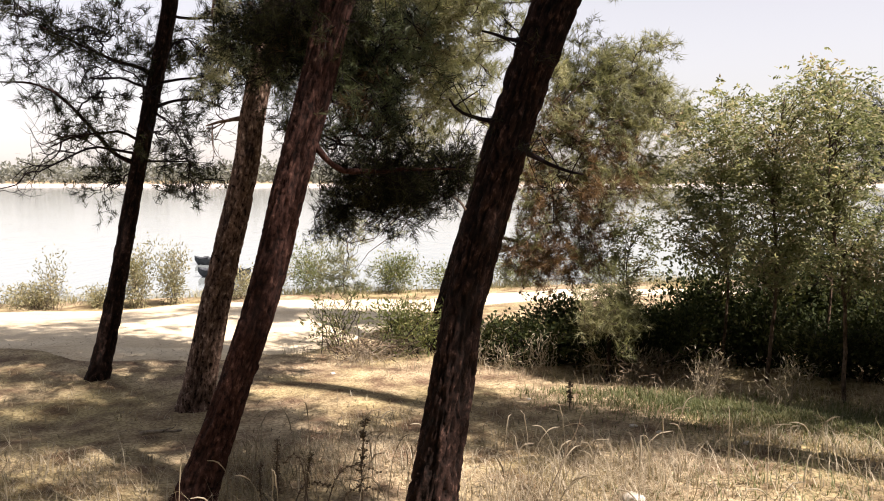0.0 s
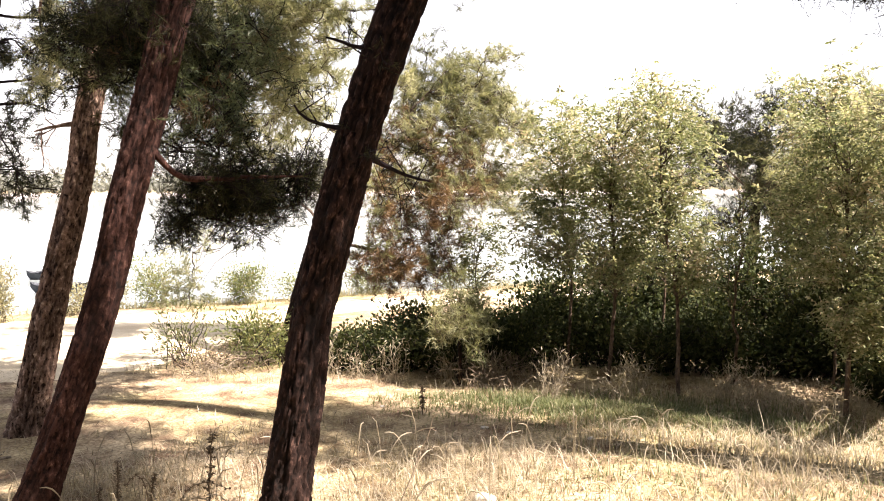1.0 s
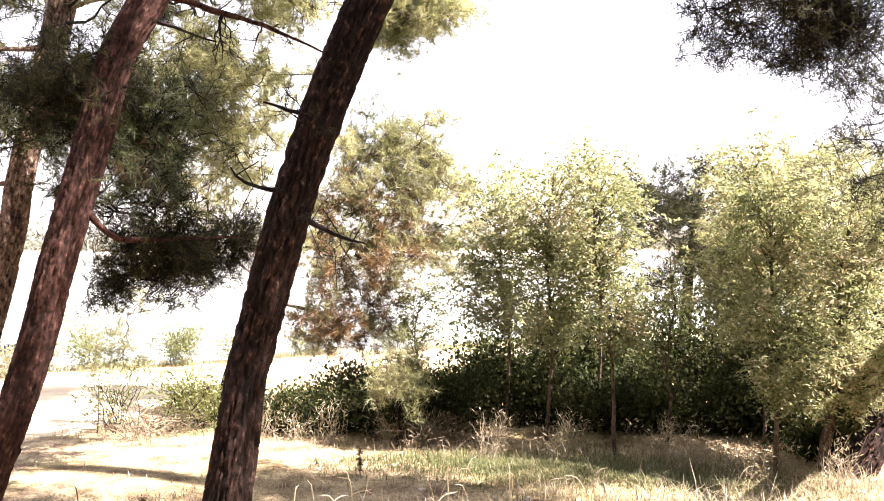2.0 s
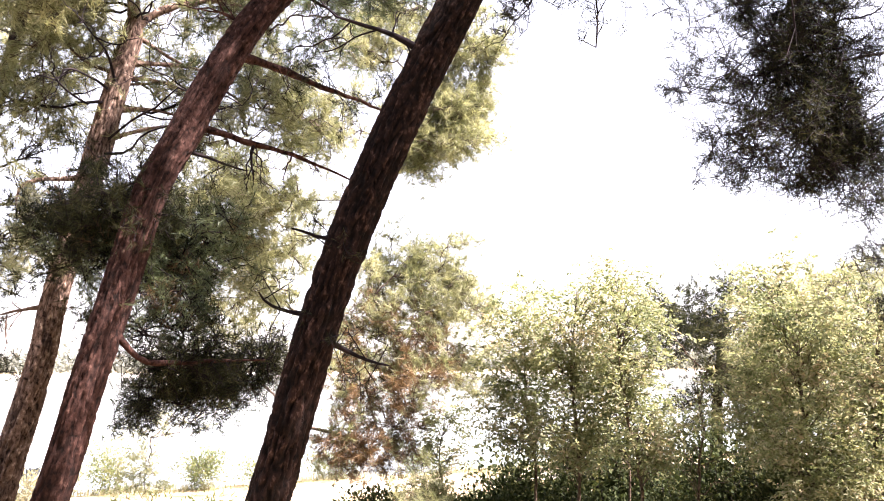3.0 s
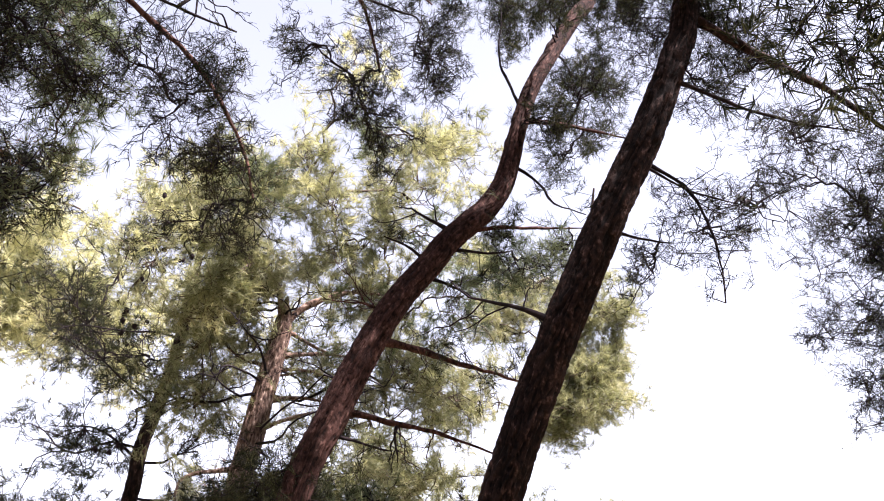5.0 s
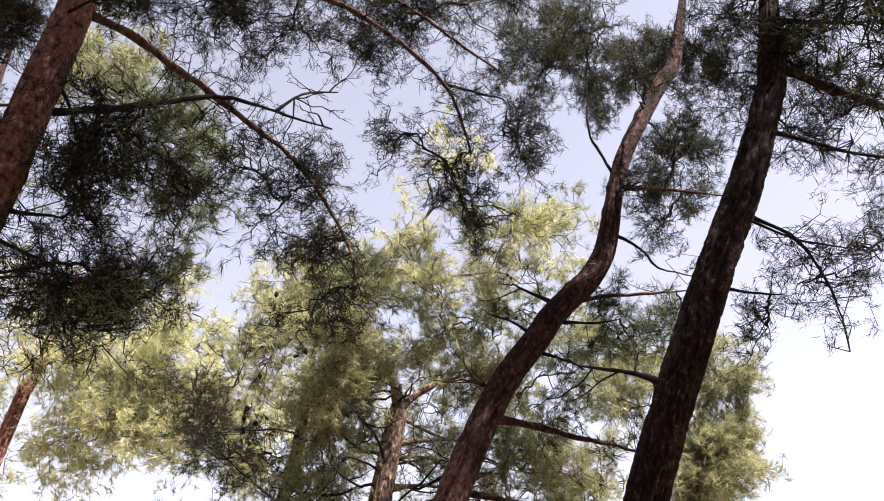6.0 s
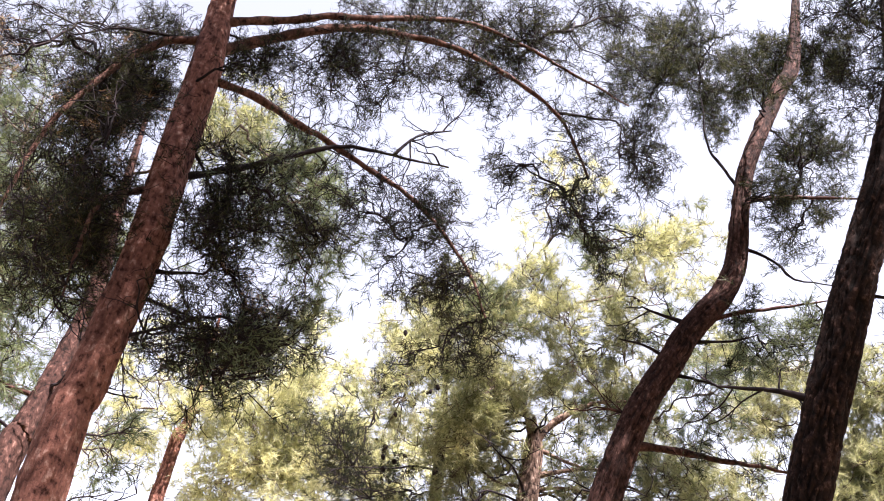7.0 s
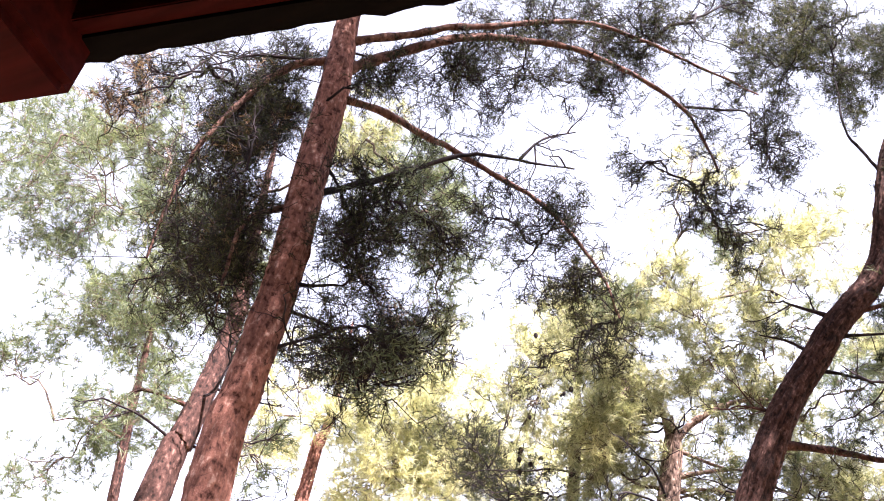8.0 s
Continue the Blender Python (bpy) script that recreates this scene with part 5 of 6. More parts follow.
def bare_sapling(label, base, top):
    """A leafless sapling: a thin stem with upright forking twigs."""
    ob = thing("bare_sapling", label, "tree", base)
    base, top = np.array(base, float), np.array(top, float)
    q = wiggly(base - np.array([0, 0, 0.05]), top, 16, 0.06)
    b = Buf()
    b.add(*tube(q, np.linspace(0.016, 0.004, 16), 6))
    part("trunk", b, STEM, ob)
    b = Buf()
    for k in range(5, 16):
        for _ in range(2):
            w = unit(rng.randn(3) * np.array([0.8, 0.8, 0.3]) + np.array([0, 0, 0.9]))
            r = wiggly(q[k], q[k] + w * rng.uniform(0.25, 0.6), 7, 0.12)
            b.add(*tube(r, np.linspace(0.006, 0.002, 7), 4))
            for _ in range(4):
                i = rng.randint(2, 7)
                b.add(*tube(wiggly(r[i], r[i] + unit(w + 0.7 * rng.randn(3)) * rng.uniform(0.1, 0.3), 5, 0.12), np.linspace(0.0026, 0.0014, 5), 3))
    part("branchwork", b, STEM, ob, "bare reddish twigs")


bare_sapling("leafless reddish sapling among the green acacias", (3.75, 7.0, 0), (3.85, 7.0, 1.75))
H = "bramble bank"
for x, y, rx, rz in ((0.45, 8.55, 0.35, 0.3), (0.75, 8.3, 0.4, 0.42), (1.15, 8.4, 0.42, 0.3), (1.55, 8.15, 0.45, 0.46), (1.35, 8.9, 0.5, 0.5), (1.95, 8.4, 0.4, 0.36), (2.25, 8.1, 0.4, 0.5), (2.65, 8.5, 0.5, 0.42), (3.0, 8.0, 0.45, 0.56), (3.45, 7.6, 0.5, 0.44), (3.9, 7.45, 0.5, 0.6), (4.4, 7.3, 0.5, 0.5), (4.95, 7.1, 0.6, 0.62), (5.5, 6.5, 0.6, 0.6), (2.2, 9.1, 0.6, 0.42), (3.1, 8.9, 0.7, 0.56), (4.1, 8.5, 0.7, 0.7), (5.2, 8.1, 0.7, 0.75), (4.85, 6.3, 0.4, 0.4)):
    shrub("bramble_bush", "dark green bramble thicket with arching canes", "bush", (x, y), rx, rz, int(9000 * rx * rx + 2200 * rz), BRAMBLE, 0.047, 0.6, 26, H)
# Tall brambles added as a dark backdrop for the shaded hollow behind the acacias.
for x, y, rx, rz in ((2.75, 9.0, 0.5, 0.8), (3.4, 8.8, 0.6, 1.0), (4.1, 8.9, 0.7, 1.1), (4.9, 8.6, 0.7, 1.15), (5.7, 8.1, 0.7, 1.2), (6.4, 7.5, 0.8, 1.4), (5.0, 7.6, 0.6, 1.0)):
    shrub("bramble_bush", "tall dark bramble added as a backdrop behind the acacias", "bush", (x, y), rx, rz, int(5200 * rx), BRAMBLE, 0.06, 0.6, 30, H)
for x, y, tall in ((0.3, 8.1, 0.35), (0.9, 7.85, 0.4), (1.4, 7.7, 0.3), (1.75, 7.6, 0.36), (2.3, 7.35, 0.34), (2.9, 7.0, 0.3), (3.5, 6.6, 0.3), (0.6, 8.0, 0.26), (4.2, 6.0, 0.3), (2.1, 6.85, 0.42), (2.6, 6.6, 0.36), (3.45, 6.05, 0.44), (3.75, 5.75, 0.4), (4.35, 5.45, 0.42)):
    shrub("dry_weed", "tuft of bleached dry weed stems before the brambles", "weed", (x, y), 0.22, tall, 160, STRAW, 0.05, 0.16, 22, "dry weeds by the brambles", 1.0, STRAW)
shrub("willow_shrub", "bright green shrub with narrow leaves beside dry brush", "bush", (-0.3, 8.75), 0.5, 0.52, 2600, SHRUB, 0.06, 0.26, 22)
shrub("twiggy_shrub", "sparse twiggy shrub with few pale leaves", "bush", (-1.05, 8.9), 0.4, 0.58, 700, SHRUB, 0.055, 0.26, 20)
shrub("dead_brush", "low heap of dry grey-brown brush", "bush", (-0.7, 8.35), 0.55, 0.24, 700, DEAD_WEED, 0.09, 0.1, 46, "", 1.0, BARK_GREY)
shrub("dead_brush", "low heap of dry grey-brown brush", "bush", (1.9, 7.55), 0.6, 0.2, 600, DEAD_WEED, 0.09, 0.1, 40, "", 1.0, DEAD_WEED)
B = "shrubs on the lake bank"
for x, y, rx, rz, n in ((-4.2, 12.05, 0.26, 0.8, 1000), (-3.8, 12.15, 0.24, 0.7, 800), (-5.35, 11.85, 0.2, 0.75, 300), (-5.6, 11.9, 0.5, 0.3, 700), (-4.7, 12.1, 0.4, 0.28, 500), (-6.6, 11.6, 0.5, 0.32, 700), (-3.0, 12.5, 0.3, 0.4, 500), (-1.95, 13.3, 0.55, 0.72, 1200), (-0.75, 13.7, 0.5, 0.55, 1300), (0.2, 14.0, 0.6, 0.42, 900), (1.2, 14.3, 0.6, 0.42, 900), (3.0, 14.9, 0.8, 0.4, 900), (-2.6, 13.1, 0.4, 0.42, 700), (5.5, 15.6, 1.0, 0.6, 1200)):
    shrub("bank_shrub", "sunlit pale green shrub on the lake bank", "bush", (x, y), rx, rz, int(2.2 * n), PALE_SHRUB if x < -2.5 else SHRUB, 0.05, 0.34, 20, B, 1.0, TWIG_BROWN)


# ---- meadow ----
def meadow(name, label, count, where, tall, material, seed, curl=0.5, width=0.0035):
    rs = np.random.RandomState(seed)
    x, y = where(rs, count)
    n = len(x)
    p = np.stack([x, y, height(x, y)], 1)
    h = tall * rs.uniform(0.5, 1.3, n)
    a = rs.uniform(0, 2 * np.pi, n)
    out = np.stack([np.cos(a), np.sin(a), np.zeros(n)], 1)
    bend = rs.uniform(0.1, 1.0, n) * curl
    across = np.stack([-np.sin(a), np.cos(a), np.zeros(n)], 1) * width * rs.uniform(0.7, 1.4, (n, 1))
    rows = []
    for s in (0.0, 0.55):
        q = p + out * (bend * h * s * s)[:, None] + np.array([0, 0, 1.0]) * (h * s * (1 - 0.25 * bend * s))[:, None] - np.array([0, 0, 0.01])
        rows += [q - across * (1 - 0.5 * s), q + across * (1 - 0.5 * s)]
    rows.append(p + out * (bend * h)[:, None] + np.array([0, 0, 1.0]) * (h * (1 - 0.3 * bend))[:, None])
    v = np.stack(rows, 1).reshape(-1, 3)
    i = np.arange(n)[:, None] * 5
    b = Buf()
    b.add(v, np.concatenate([i + np.array([0, 1, 3]), i + np.array([0, 3, 2]), i + np.array([2, 3, 4])]))
    return tagged(part(name, b, material, smooth=False), label, "grass", kind="stuff")


def patchy(rs, x, y, scale, cut):
    v = np.sin(x * scale + 1.7 * np.sin(y * scale * 0.7)) + np.sin(y * scale * 1.3 + 1.3 * np.sin(x * scale * 0.8)) + rs.randn(len(x)) * 0.6
    return v > cut


def near_meadow(rs, n):
    y = 2.6 + 5.2 * rs.rand(n) ** 0.9
    x = (rs.rand(n) - 0.5) * 2 * (1.4 + 0.75 * y)
    bare = (y > 6.6 + 0.25 * np.sin(x * 2) - 0.25 * np.clip(x, 0, 1.5) + 1.3 * np.clip(x + 0.6, -1, 0)) & (x < 1.3) & (rs.rand(n) > 0.12)
    sand = (y > 5.9) & (x > -0.2) & (x < 1.6) & (rs.rand(n) > 0.35)
    keep = ~bare & ~sand & patchy(rs, x, y, 1.9, -0.9)
    return x[keep], y[keep]


def front_meadow(rs, n):
    y = rs.uniform(3.2, 5.6, n)
    x = (rs.rand(n) - 0.5) * 2 * (0.9 + 0.62 * y) + 0.35
    keep = patchy(rs, x, y, 3.1, -0.1 + 0.5 * (y > 5.0)) & ((x > -1.3) | (rs.rand(n) < 0.25))
    return x[keep], y[keep]


def right_meadow(rs, n):
    x, y = rs.uniform(0.6, 5.5, n), rs.uniform(3.5, 7.3, n)
    under = rs.rand(n) < 0.55
    x, y = np.where(under, 2.6 + 0.75 * rs.randn(n), x), np.where(under, 6.35 + 0.3 * rs.randn(n), y)
    y = np.where(under, y - 0.5 * (x - 2.6), y)
    keep = (y < 7.3 - 0.25 * np.clip(x - 1.5, 0, 9)) & (under | patchy(rs, x, y, 1.3, 0.1))
    return x[keep], y[keep]


def edge_meadow(rs, n):
    x = rs.uniform(-1.6, 5.5, n)
    y = np.interp(x, [-1.6, -0.8, 0.4, 1.1, 1.8, 2.4, 3.5, 5.5], [8.7, 8.1, 7.85, 7.6, 7.2, 6.9, 6.5, 5.6]) + rs.randn(n) * 0.16
    return x, y


def bank_meadow(rs, n):
    x = rs.uniform(-12, 9, n)
    y = shore(x) + 0.15 + np.abs(rs.randn(n)) * 0.55
    keep = patchy(rs, x, y, 2.3, -0.4)
    return x[keep], y[keep]


meadow("dry_grass", "short straw-coloured dry grass over the meadow", 60000, near_meadow, 0.06, STRAW, 1, 1.6)
meadow("tall_grass", "long bleached grass stalks in the foreground", 20000, front_meadow, 0.17, STRAW, 2, 2.0, 0.0023)
meadow("wispy_grass", "tall arching bleached grass stalks standing apart", 2600, front_meadow, 0.3, STRAW, 6, 1.9, 0.0019)
meadow("green_grass", "patches of greener grass in the shade of the acacias", 22000, right_meadow, 0.07, GREEN_GRASS, 3, 1.7)
meadow("edge_weeds", "dry weeds along the foot of the brambles", 900, edge_meadow, 0.14, STRAW, 4, 1.3, 0.0022)
meadow("bank_grass", "tall pale grass and reeds along the lake bank", 13000, bank_meadow, 0.17, PALE_SHRUB, 5, 1.6, 0.0034)


def seed_stalk(at, tall, lean):
    ob = thing("grass_stalk", "bleached grass stalk with a drooping seed head", "grass", at, "seeding grass stalks")
    a = np.array(at, float)
    e = a + np.array([lean[0], lean[1], tall])
    q = smooth_path([a - np.array([0, 0, 0.02]), a + np.array([lean[0] * 0.2, lean[1] * 0.2, tall * 0.6]), a + np.array([lean[0] * 0.6, lean[1] * 0.6, tall * 0.95]), e], 14)
    b = Buf()
    b.add(*tube(q, np.linspace(0.0022, 0.0012, 14), 4))
    part("stem", b, STRAW, ob)
    b = Buf()
    head = q[9:]
    b.add(*tube(head + rng.randn(5, 3) * 0.002, np.array([0.0015, 0.003, 0.0036, 0.003, 0.0008]) * rng.uniform(0.7, 1.2), 6))
    part("seed_head", b, STRAW, ob, smooth=False)


for _ in range(90):
    x, y = rng.uniform(-1.4, 3.2), rng.uniform(3.9, 5.3)
    seed_stalk((x, y, float(height(x, y))), rng.uniform(0.25, 0.5), (rng.uniform(-0.2, 0.25), rng.uniform(-0.1, 0.1)))


def mullein(at, tall, lean, thick=0.02):
    """A dead flower spike: a straight stalk covered in dark dry seed pods."""
    ob = thing("dead_mullein", "dark dead flower spike with dry seed pods", "weed", at, "dead flower spikes")
    a = np.array(at, float)
    q = wiggly(a - np.array([0, 0, 0.02]), a + np.array([lean, 0.02, tall]), 16, 0.05)
    b = Buf()
    b.add(*tube(q, np.linspace(0.007, 0.003, 16), 6))
    part("stem", b, DEAD_WEED, ob)
    m = 260
    i = rng.randint(4, 16, m)
    d = unit(rng.randn(m, 3) * np.array([1, 1, 0.35]) + np.array([0, 0, 0.3]))
    b = Buf()
    blades(b, q[i] + rng.randn(m, 3) * 0.006, d, rng.randn(m, 3), rng.uniform(0.6, 1.2, m) * thick, np.full(m, thick * 0.6), 0.3)
    part("seed_spike", b, DEAD_WEED, ob, smooth=False)


mullein((-0.89, 4.55, 0), 0.36, 0.01, 0.016)
mullein((-0.43, 4.47, 0), 0.5, 0.03, 0.022)
mullein((-0.74, 4.5, 0), 0.3, 0.05, 0.014)
mullein((-0.98, 4.6, 0), 0.22, 0.0, 0.012)
def podded_weed(at, reach, tall):
    """An arching dead weed with rows of small round pods along its stem."""
    ob = thing("podded_weed", "arching dead weed with rows of dark pods", "weed", at, "arching dead weeds")
    a = np.array(at, float)
    q = smooth_path([a - np.array([0, 0, 0.02]), a + np.array([reach * 0.25, 0, tall * 0.8]), a + np.array([reach * 0.6, 0.02, tall]), a + np.array([reach, 0.03, tall * 0.82])], 22)
    b = Buf()
    b.add(*tube(q, np.linspace(0.004, 0.002, 22), 5))
    part("stem", b, DEAD_WEED, ob)
    for k in range(7, 22):
        pod = Buf()
        c = q[k] + np.array([0, 0, 0.007 * (1 if k % 2 else -1)])
        pod.add(*tube(np.array([c - (0.006, 0, 0), c - (0.003, 0, 0), c + (0.003, 0, 0), c + (0.006, 0, 0)]), [0.001, 0.0055, 0.0055, 0.001], 6))
        part("pod", pod, DEAD_WEED, ob)


podded_weed((-0.62, 4.45, 0), 0.3, 0.26)
podded_weed((-0.7, 4.5, 0), -0.14, 0.3)
podded_weed((-0.55, 4.4, 0), 0.24, 0.16)
podded_weed((-0.8, 4.55, 0), 0.2, 0.13)
mullein((0.98, 6.6, 0), 0.2, 0.0, 0.02)
b = Buf()
ob = thing("dead_weed", "thin leaning dry weed stem", "weed", (0.52, 4.5, 0))
b.add(*tube(wiggly((0.52, 4.5, -0.02), (0.8, 4.6, 0.6), 12, 0.04), np.linspace(0.004, 0.0015, 12), 5))
for s in (0.35, 0.5, 0.62, 0.75, 0.88):
    q = np.array((0.52, 4.5, 0)) + s * np.array((0.28, 0.1, 0.6))
    b.add(*tube(wiggly(q, q + rng.randn(3) * 0.03 + np.array([0, 0, 0.04]), 5, 0.1), np.linspace(0.002, 0.001, 5), 4))
part("stem", b, DEAD_WEED, ob)


def stone(at, size, tint):
    bm = bmesh.new()
    bmesh.ops.create_icosphere(bm, subdivisions=3, radius=1)
    seed = rng.rand(3) * 9
    for v in bm.verts:
        k = noise.noise(v.co * 1.3 + Vector(seed)) * 0.35 + noise.noise(v.co * 4 + Vector(seed)) * 0.08
        v.co = Vector((v.co.x * size[0], v.co.y * size[1], v.co.z * size[2])) * (1 + k)
    me = bpy.data.meshes.new("stone")
    bm.to_mesh(me)
    bm.free()
    me.polygons.foreach_set("use_smooth", [True] * len(me.polygons))
    ob = new("stone", me)
    me.materials.append(STONE)
    ob.location = (at[0], at[1], float(height(at[0], at[1])) + size[2] * 0.35)
    return tagged(ob, tint, "stone", "loose stones")


def stone_material():
    m, N, L, b = mat("limestone", 0.9, 0.2)
    n = noise_tex(N, L, 14, 5)
    a = ramp(N, [(0.3, (0.36, 0.33, 0.28)), (0.7, (0.6, 0.57, 0.5))])
    L.new(n.outputs["Fac"], a.inputs[0])
    L.new(a.outputs[0], b.inputs["Base Color"])
    bump(N, L, b, n.outputs["Fac"], 0.5, 0.02)
    return m


STONE = stone_material()
stone((1.04, 4.62), (0.06, 0.05, 0.04), "pale limestone half buried in dry grass")
for x, y, s in ((1.5, 5.9, 0.018), (1.35, 6.05, 0.022), (-0.98, 7.72, 0.02), (-2.2, 8.3, 0.015), (-1.3, 8.0, 0.013), (2.0, 5.6, 0.02), (0.7, 6.9, 0.014), (-2.9, 9.1, 0.015)):
    stone((x, y), (s * 1.3, s, s * 0.7), "small pale stone on bare earth")
# fallen branch under the pines
ob = thing("fallen_branch", "short dry branch lying in the straw", "branch", (-1.92, 5.83, 0.02))
b = Buf()
b.add(*tube(wiggly((-2.05, 5.8, 0.03), (-1.78, 5.86, 0.04), 9, 0.1), np.linspace(0.016, 0.008, 9), 7))
b.add(*tube(wiggly((-1.9, 5.83, 0.04), (-1.8, 5.75, 0.09), 6, 0.1), np.linspace(0.008, 0.004, 6), 5))
part("branch", b, BARK_GREY, ob)
# needle litter and twigs under the pines
rs = np.random.RandomState(5)
n = 9000
x, y = rs.uniform(-4.5, 2.5, n), rs.uniform(3.0, 9.5, n)
a = rs.uniform(0, 6.28, n)
b = Buf()
at = np.stack([x, y, height(x, y) + 0.008], 1)
way = np.stack([np.cos(a), np.sin(a), rs.uniform(-0.05, 0.25, n)], 1)
blades(b, at, way, np.stack([-np.sin(a), np.cos(a), np.zeros(n)], 1), rs.uniform(0.04, 0.12, n), rs.uniform(0.003, 0.008, n))
tagged(part("needle_litter", b, DEAD_WEED, smooth=False), "fallen brown needles and twigs on the ground", "litter", kind="stuff")


# ---- the far side of the lake ----
def far_wood():
    rs = np.random.RandomState(9)
    n = 30000
    x = rs.uniform(-440, 440, n)
    crown = 8.5 + 2.4 * np.sin(x * 0.11) + 1.2 * np.sin(x * 0.37 + 1) + 0.8 * np.sin(x * 0.9)
    y = 452 + rs.rand(n) * 30
    z = -0.6 + rs.rand(n) ** 0.8 * crown * (1 + 0.3 * np.sin(x * 2.3)) + 0.6
    p = np.stack([x, y, z], 1)
    w = unit(rs.randn(n, 3) + np.array([0, -0.6, 0.5]))
    b = Buf()
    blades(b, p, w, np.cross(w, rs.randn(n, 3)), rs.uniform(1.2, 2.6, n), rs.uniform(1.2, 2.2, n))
    # Distance haze is put into the leaf colour as a flat pale grey.
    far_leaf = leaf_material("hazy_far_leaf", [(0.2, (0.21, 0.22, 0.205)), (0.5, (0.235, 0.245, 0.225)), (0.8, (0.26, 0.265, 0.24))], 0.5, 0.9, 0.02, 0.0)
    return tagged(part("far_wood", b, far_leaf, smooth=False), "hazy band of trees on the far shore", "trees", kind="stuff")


far_wood()
xs, ys = np.linspace(-900, 900, 120), np.linspace(396, 462, 16)
b = Buf()
v, f = sheet(xs, ys, 0.12)
b.add(v, f)
m, N, L, q = mat("far_pale_sand", 0.95, 0.1)
a = ramp(N, [(0.3, (0.4, 0.37, 0.34)), (0.7, (0.56, 0.52, 0.48))])
L.new(noise_tex(N, L, 0.08, 4, (0.3, 1, 1)).outputs["Fac"], a.inputs[0])
L.new(a.outputs[0], q.inputs["Base Color"])
tagged(part("far_beach", b, m), "pale sandy beach below the trees on the far shore", "ground", kind="structure")


def unseen_wood():
    """An unseen belt of wood behind and right of the cabin, added to block the sky's fill light."""
    rs = np.random.RandomState(19)
    n = 22000
    x, y = rs.uniform(-18, 16, n), rs.uniform(-10, -5.5, n)
    east = rs.rand(n) < 0.3
    x, y = np.where(east, rs.uniform(9, 13, n), x), np.where(east, rs.uniform(-8, 6, n), y)
    z = rs.rand(n) ** 0.85 * (np.where(east, 5.0, 11.5) + 1.2 * np.sin(x * 0.9) + 0.9 * np.sin(y * 1.3))
    w = unit(rs.randn(n, 3) + np.array([0, 0.5, 0.4]))
    b = Buf()
    blades(b, np.stack([x, y, z], 1), w, np.cross(w, rs.randn(n, 3)), rs.uniform(0.4, 0.9, n), rs.uniform(0.3, 0.6, n))
    return tagged(part("unseen_wood", b, BRAMBLE, smooth=False), "dense unseen wood added to block sky light behind the cabin", "trees", kind="stuff")


unseen_wood()


SLATE = bark_material("slate_painted_wood", (0.02, 0.023, 0.028), (0.05, 0.056, 0.066), (0.1, 0.11, 0.12))


def boat(at, turn, size):
    """A wooden rowing boat with raised ends."""
    ob = thing("rowing_boat", "small slate-grey wooden boat moored on the lake", "boat", at, "moored boats")
    ob.rotation_euler = (0, 0, radians(turn))
    n, k = 25, 9
    s = np.linspace(-1, 1, n)
    half = 0.5 * (1 - np.abs(s) ** 2.4) + 0.03
    rim = 0.26 + 0.12 * s ** 4
    keel = -0.12 + 0.3 * np.abs(s) ** 5
    v = []
    for skin in (0.0, 0.035):
        for i in range(n):
            for j in range(k):
                c = -1 + 2 * j / (k - 1)
                v.append((s[i] * size * 0.5, np.sign(c) * abs(c) ** 0.7 * max(half[i] - skin, 0.01), keel[i] + skin + (rim[i] - keel[i] - skin) * abs(c) ** 2.2))
    f = []
    for skin in (0, 1):
        for i in range(n - 1):
            for j in range(k - 1):
                q = [skin * n * k + i * k + j, skin * n * k + i * k + j + 1, skin * n * k + (i + 1) * k + j + 1, skin * n * k + (i + 1) * k + j]
                f.append(q if skin else q[::-1])
    for i in range(n - 1):
        for j in (0, k - 1):
            f.append([i * k + j, (i + 1) * k + j, n * k + (i + 1) * k + j, n * k + i * k + j])
    b = Buf()
    b.add(v, f)
    hull = part("hull", b, SLATE)
    hull.parent = ob
    for t in (-0.45, 0.05, 0.5):
        w = 0.55 * (1 - abs(t) ** 2.4)
        bm = bmesh.new()
        bmesh.ops.create_cube(bm, size=1, matrix=Matrix.Translation((t * size * 0.5, 0, 0.3)) @ Matrix.Diagonal((0.2, 2 * w, 0.03, 1)))
        bmesh.ops.bevel(bm, geom=bm.edges, offset=0.008, segments=2, affect="EDGES")
        me = bpy.data.meshes.new("thwart")
        bm.to_mesh(me)
        bm.free()
        part("thwart", me, SLATE).parent = ob


boat((-10.18, 38.69, WATER), 4, 1.6)
boat((-8.41, 33.59, WATER), -6, 2.1)


# ---- the cabin's porch roof over the camera ----
def wood_material(name, dark, light, rough):
    m, N, L, b = mat(name, rough, 0.05)
    n = noise_tex(N, L, 9, 6, (0.35, 5, 5))
    a = ramp(N, [(0.3, dark), (0.7, light)])
    L.new(n.outputs["Fac"], a.inputs[0])
    w = noise_tex(N, L, 3, 4)
    t = ramp(N, [(0.35, (0.7, 0.68, 0.66)), (0.65, (1.12, 1.1, 1.08))])
    L.new(w.outputs["Fac"], t.inputs[0])
    L.new(mix(N, L, a.outputs[0], t.outputs[0], 1.0, "MULTIPLY"), b.inputs["Base Color"])
    bump(N, L, b, n.outputs["Fac"], 0.25, 0.004)
    return m


RED_WOOD = wood_material("dark_red_painted_wood", (0.02, 0.0019, 0.0017), (0.044, 0.0044, 0.0038), 0.85)
# Near-black colour stands in for the shade under the roof's edge.
EDGE_SHADE = wood_material("shaded_edge_board", (0.0012, 0.0008, 0.0008), (0.0045, 0.0026, 0.0022), 0.9)
OLD_WOOD = wood_material("weathered_plank", (0.1, 0.07, 0.05), (0.24, 0.18, 0.13), 0.85)
ROOF_AXIS = pose(-0.27, 0.397, 2.55, 0, 0, 12.1)


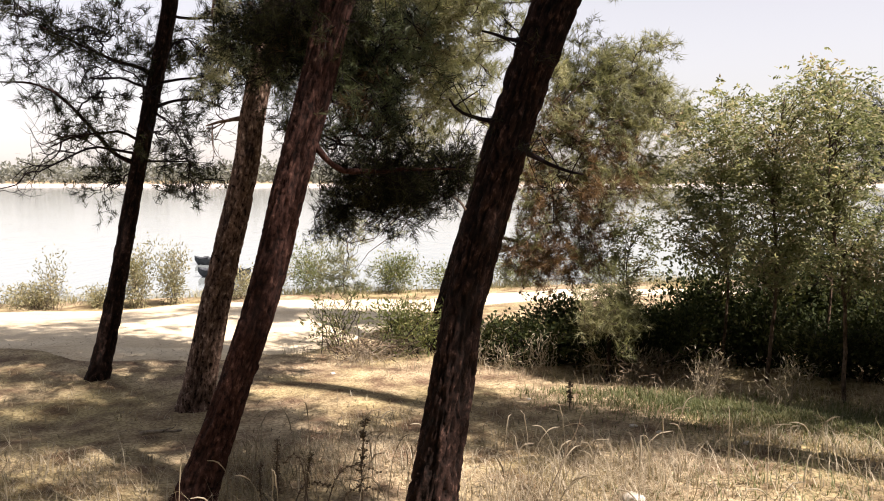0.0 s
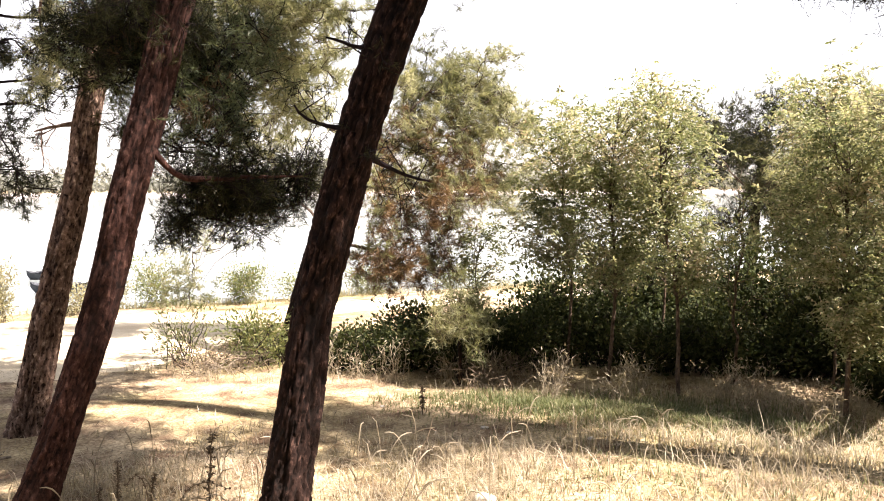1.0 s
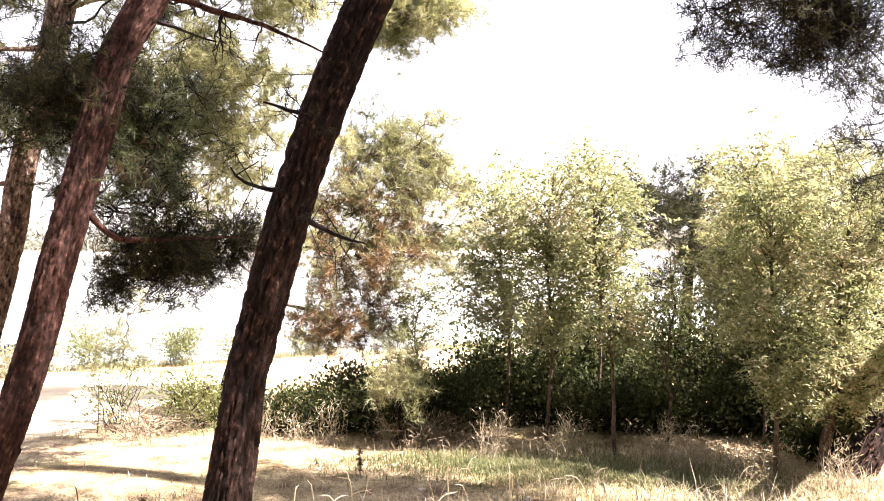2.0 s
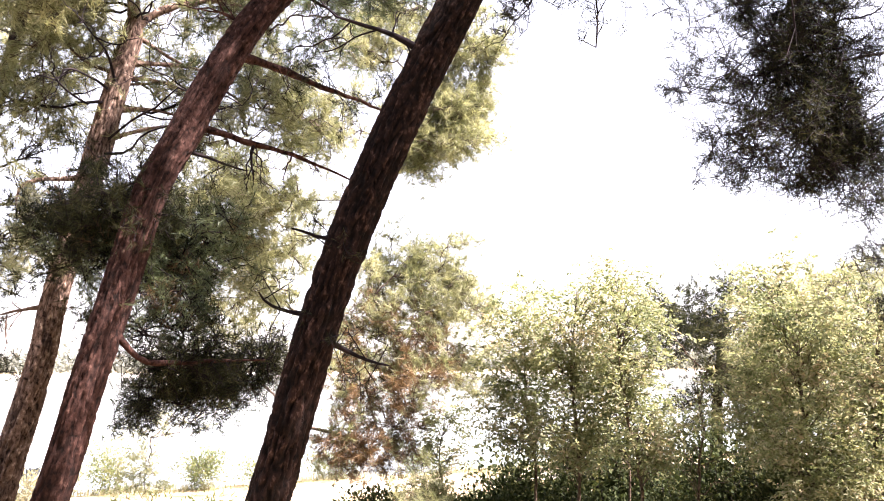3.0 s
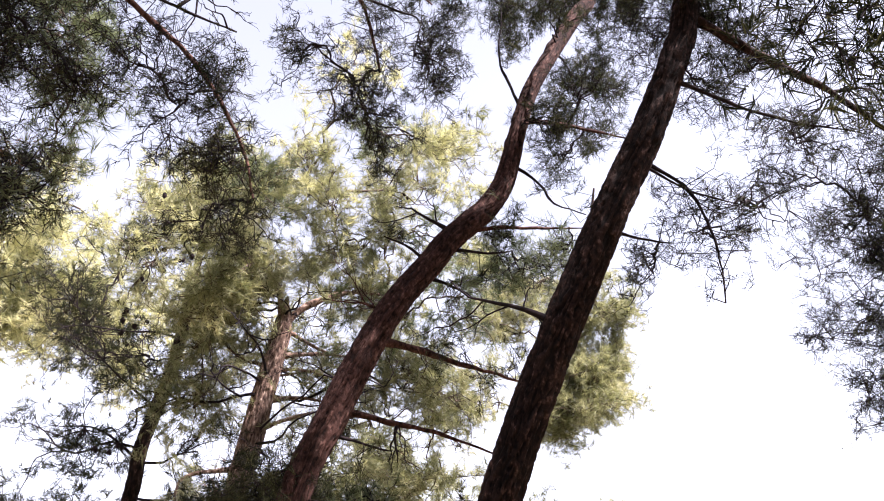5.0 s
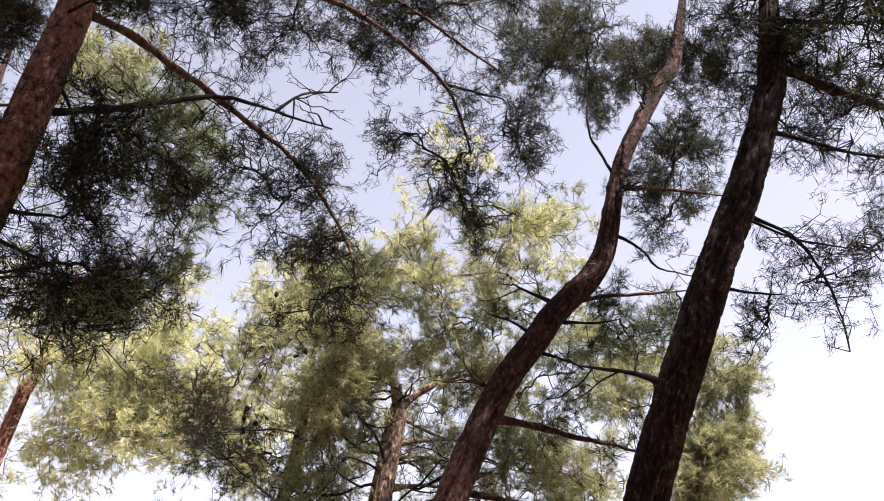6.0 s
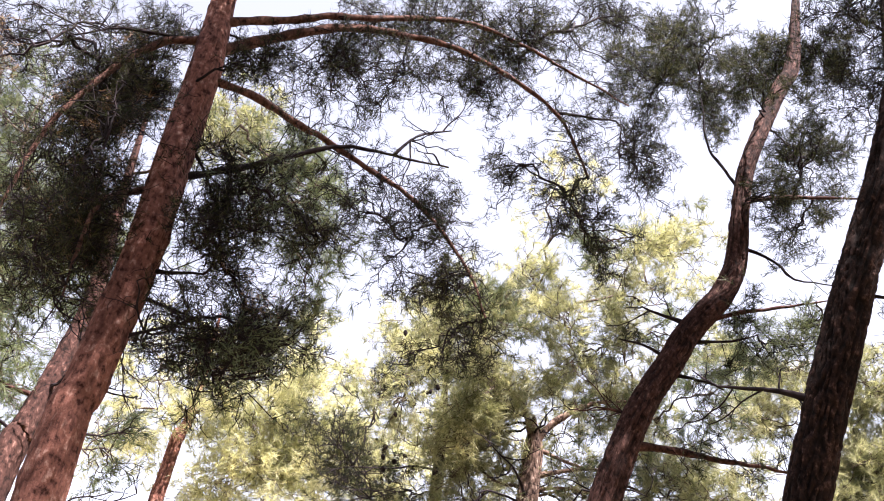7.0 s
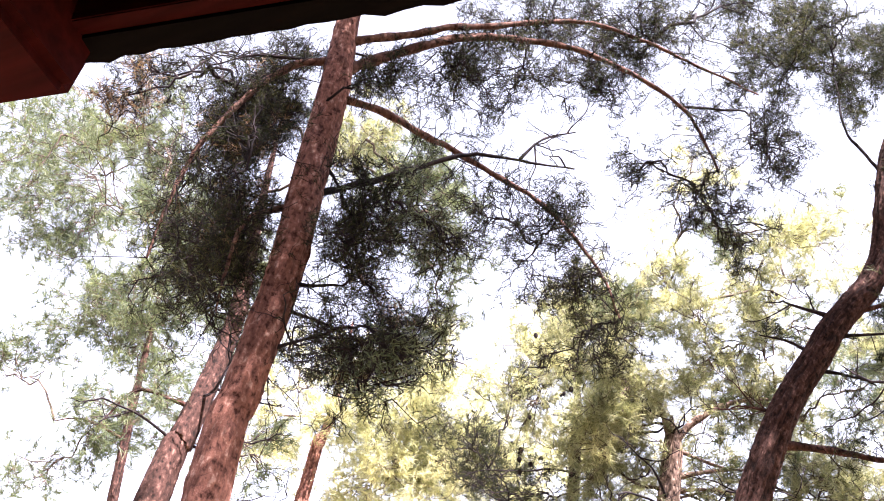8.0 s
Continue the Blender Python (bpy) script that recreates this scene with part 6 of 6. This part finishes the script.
def beam(name, size, at, parent, material, cut=0.0, label=""):
    """A planed beam or board with eased edges, in the roof's own axes; cut slants its outer end."""
    bm = bmesh.new()
    bmesh.ops.create_cube(bm, size=1, matrix=Matrix.Diagonal((*size, 1)))
    if cut:
        for v in bm.verts:
            if v.co.y > 0 and v.co.z < 0:
                v.co.y -= cut
    bmesh.ops.bevel(bm, geom=bm.edges, offset=min(size) * 0.08, segments=2, affect="EDGES")
    bm.transform(ROOF_AXIS @ Matrix.Translation(at))
    me = bpy.data.meshes.new(name)
    bm.to_mesh(me)
    bm.free()
    return part(name, me, material, parent, label)


cabin = thing("cabin", "dark red wooden cabin with an overhanging porch roof", "building", (-0.3, -2.4, 0))
beam("fascia", (6.4, 0.028, 0.12), (-1.3, -0.052, 0.068), cabin, RED_WOOD)


def torn_edge():
    """The strip under the roof's edge, with a ragged outer side; its black stands for shade."""
    n = 240
    x = np.linspace(-4.5, 1.9, n)
    rs = np.random.RandomState(3)
    rag = 0.0015 * np.sin(x * 9) + 0.002 * rs.randn(n) + 0.012 * np.clip(rs.rand(n) - 0.93, 0, 1) / 0.07
    rows = [(np.full(n, -0.037), 0.004), (rag, 0.0), (rag, 0.012), (np.full(n, -0.037), 0.03)]
    p = np.stack([np.stack([x, y, np.full(n, z)], 1) for y, z in rows], 1).reshape(-1, 3)
    p = p @ np.array(ROOF_AXIS.to_3x3()).T + np.array(ROOF_AXIS.translation)
    i = np.arange(n - 1)[:, None] * 4
    j = np.arange(4)
    k = (j + 1) % 4
    b = Buf()
    b.add(p, np.stack([i + j, i + 4 + j, i + 4 + k, i + k], -1).reshape(-1, 4))
    part("roof_edge", b, EDGE_SHADE, cabin, "torn edge strip coloured black for its shade", smooth=False)


torn_edge()
for k in range(17):
    beam("soffit_board", (6.4, 0.146, 0.02), (-1.3, -0.115 - 0.15 * k, 0.125), cabin, RED_WOOD)
for k in range(-4, 3):
    beam("rafter", (0.19, 2.55, 0.2), (-0.624 + 1.2 * k, -1.25, 0.013), cabin, RED_WOOD, 0.04)
beam("roof", (6.6, 3.1, 0.05), (-1.3, -1.45, 0.19), cabin, OLD_WOOD)
beam("wall", (6.4, 0.12, 2.7), (-1.3, -2.5, -1.2), cabin, RED_WOOD)
for x, y in ((-4.3, -0.2), (1.75, -0.2)):
    beam("post", (0.12, 0.12, 2.55), (x, y, -1.27), cabin, RED_WOOD)
for x in (-4.44, 1.84):
    beam("side_wall", (0.1, 1.2, 2.7), (x, -1.9, -1.2), cabin, RED_WOOD)
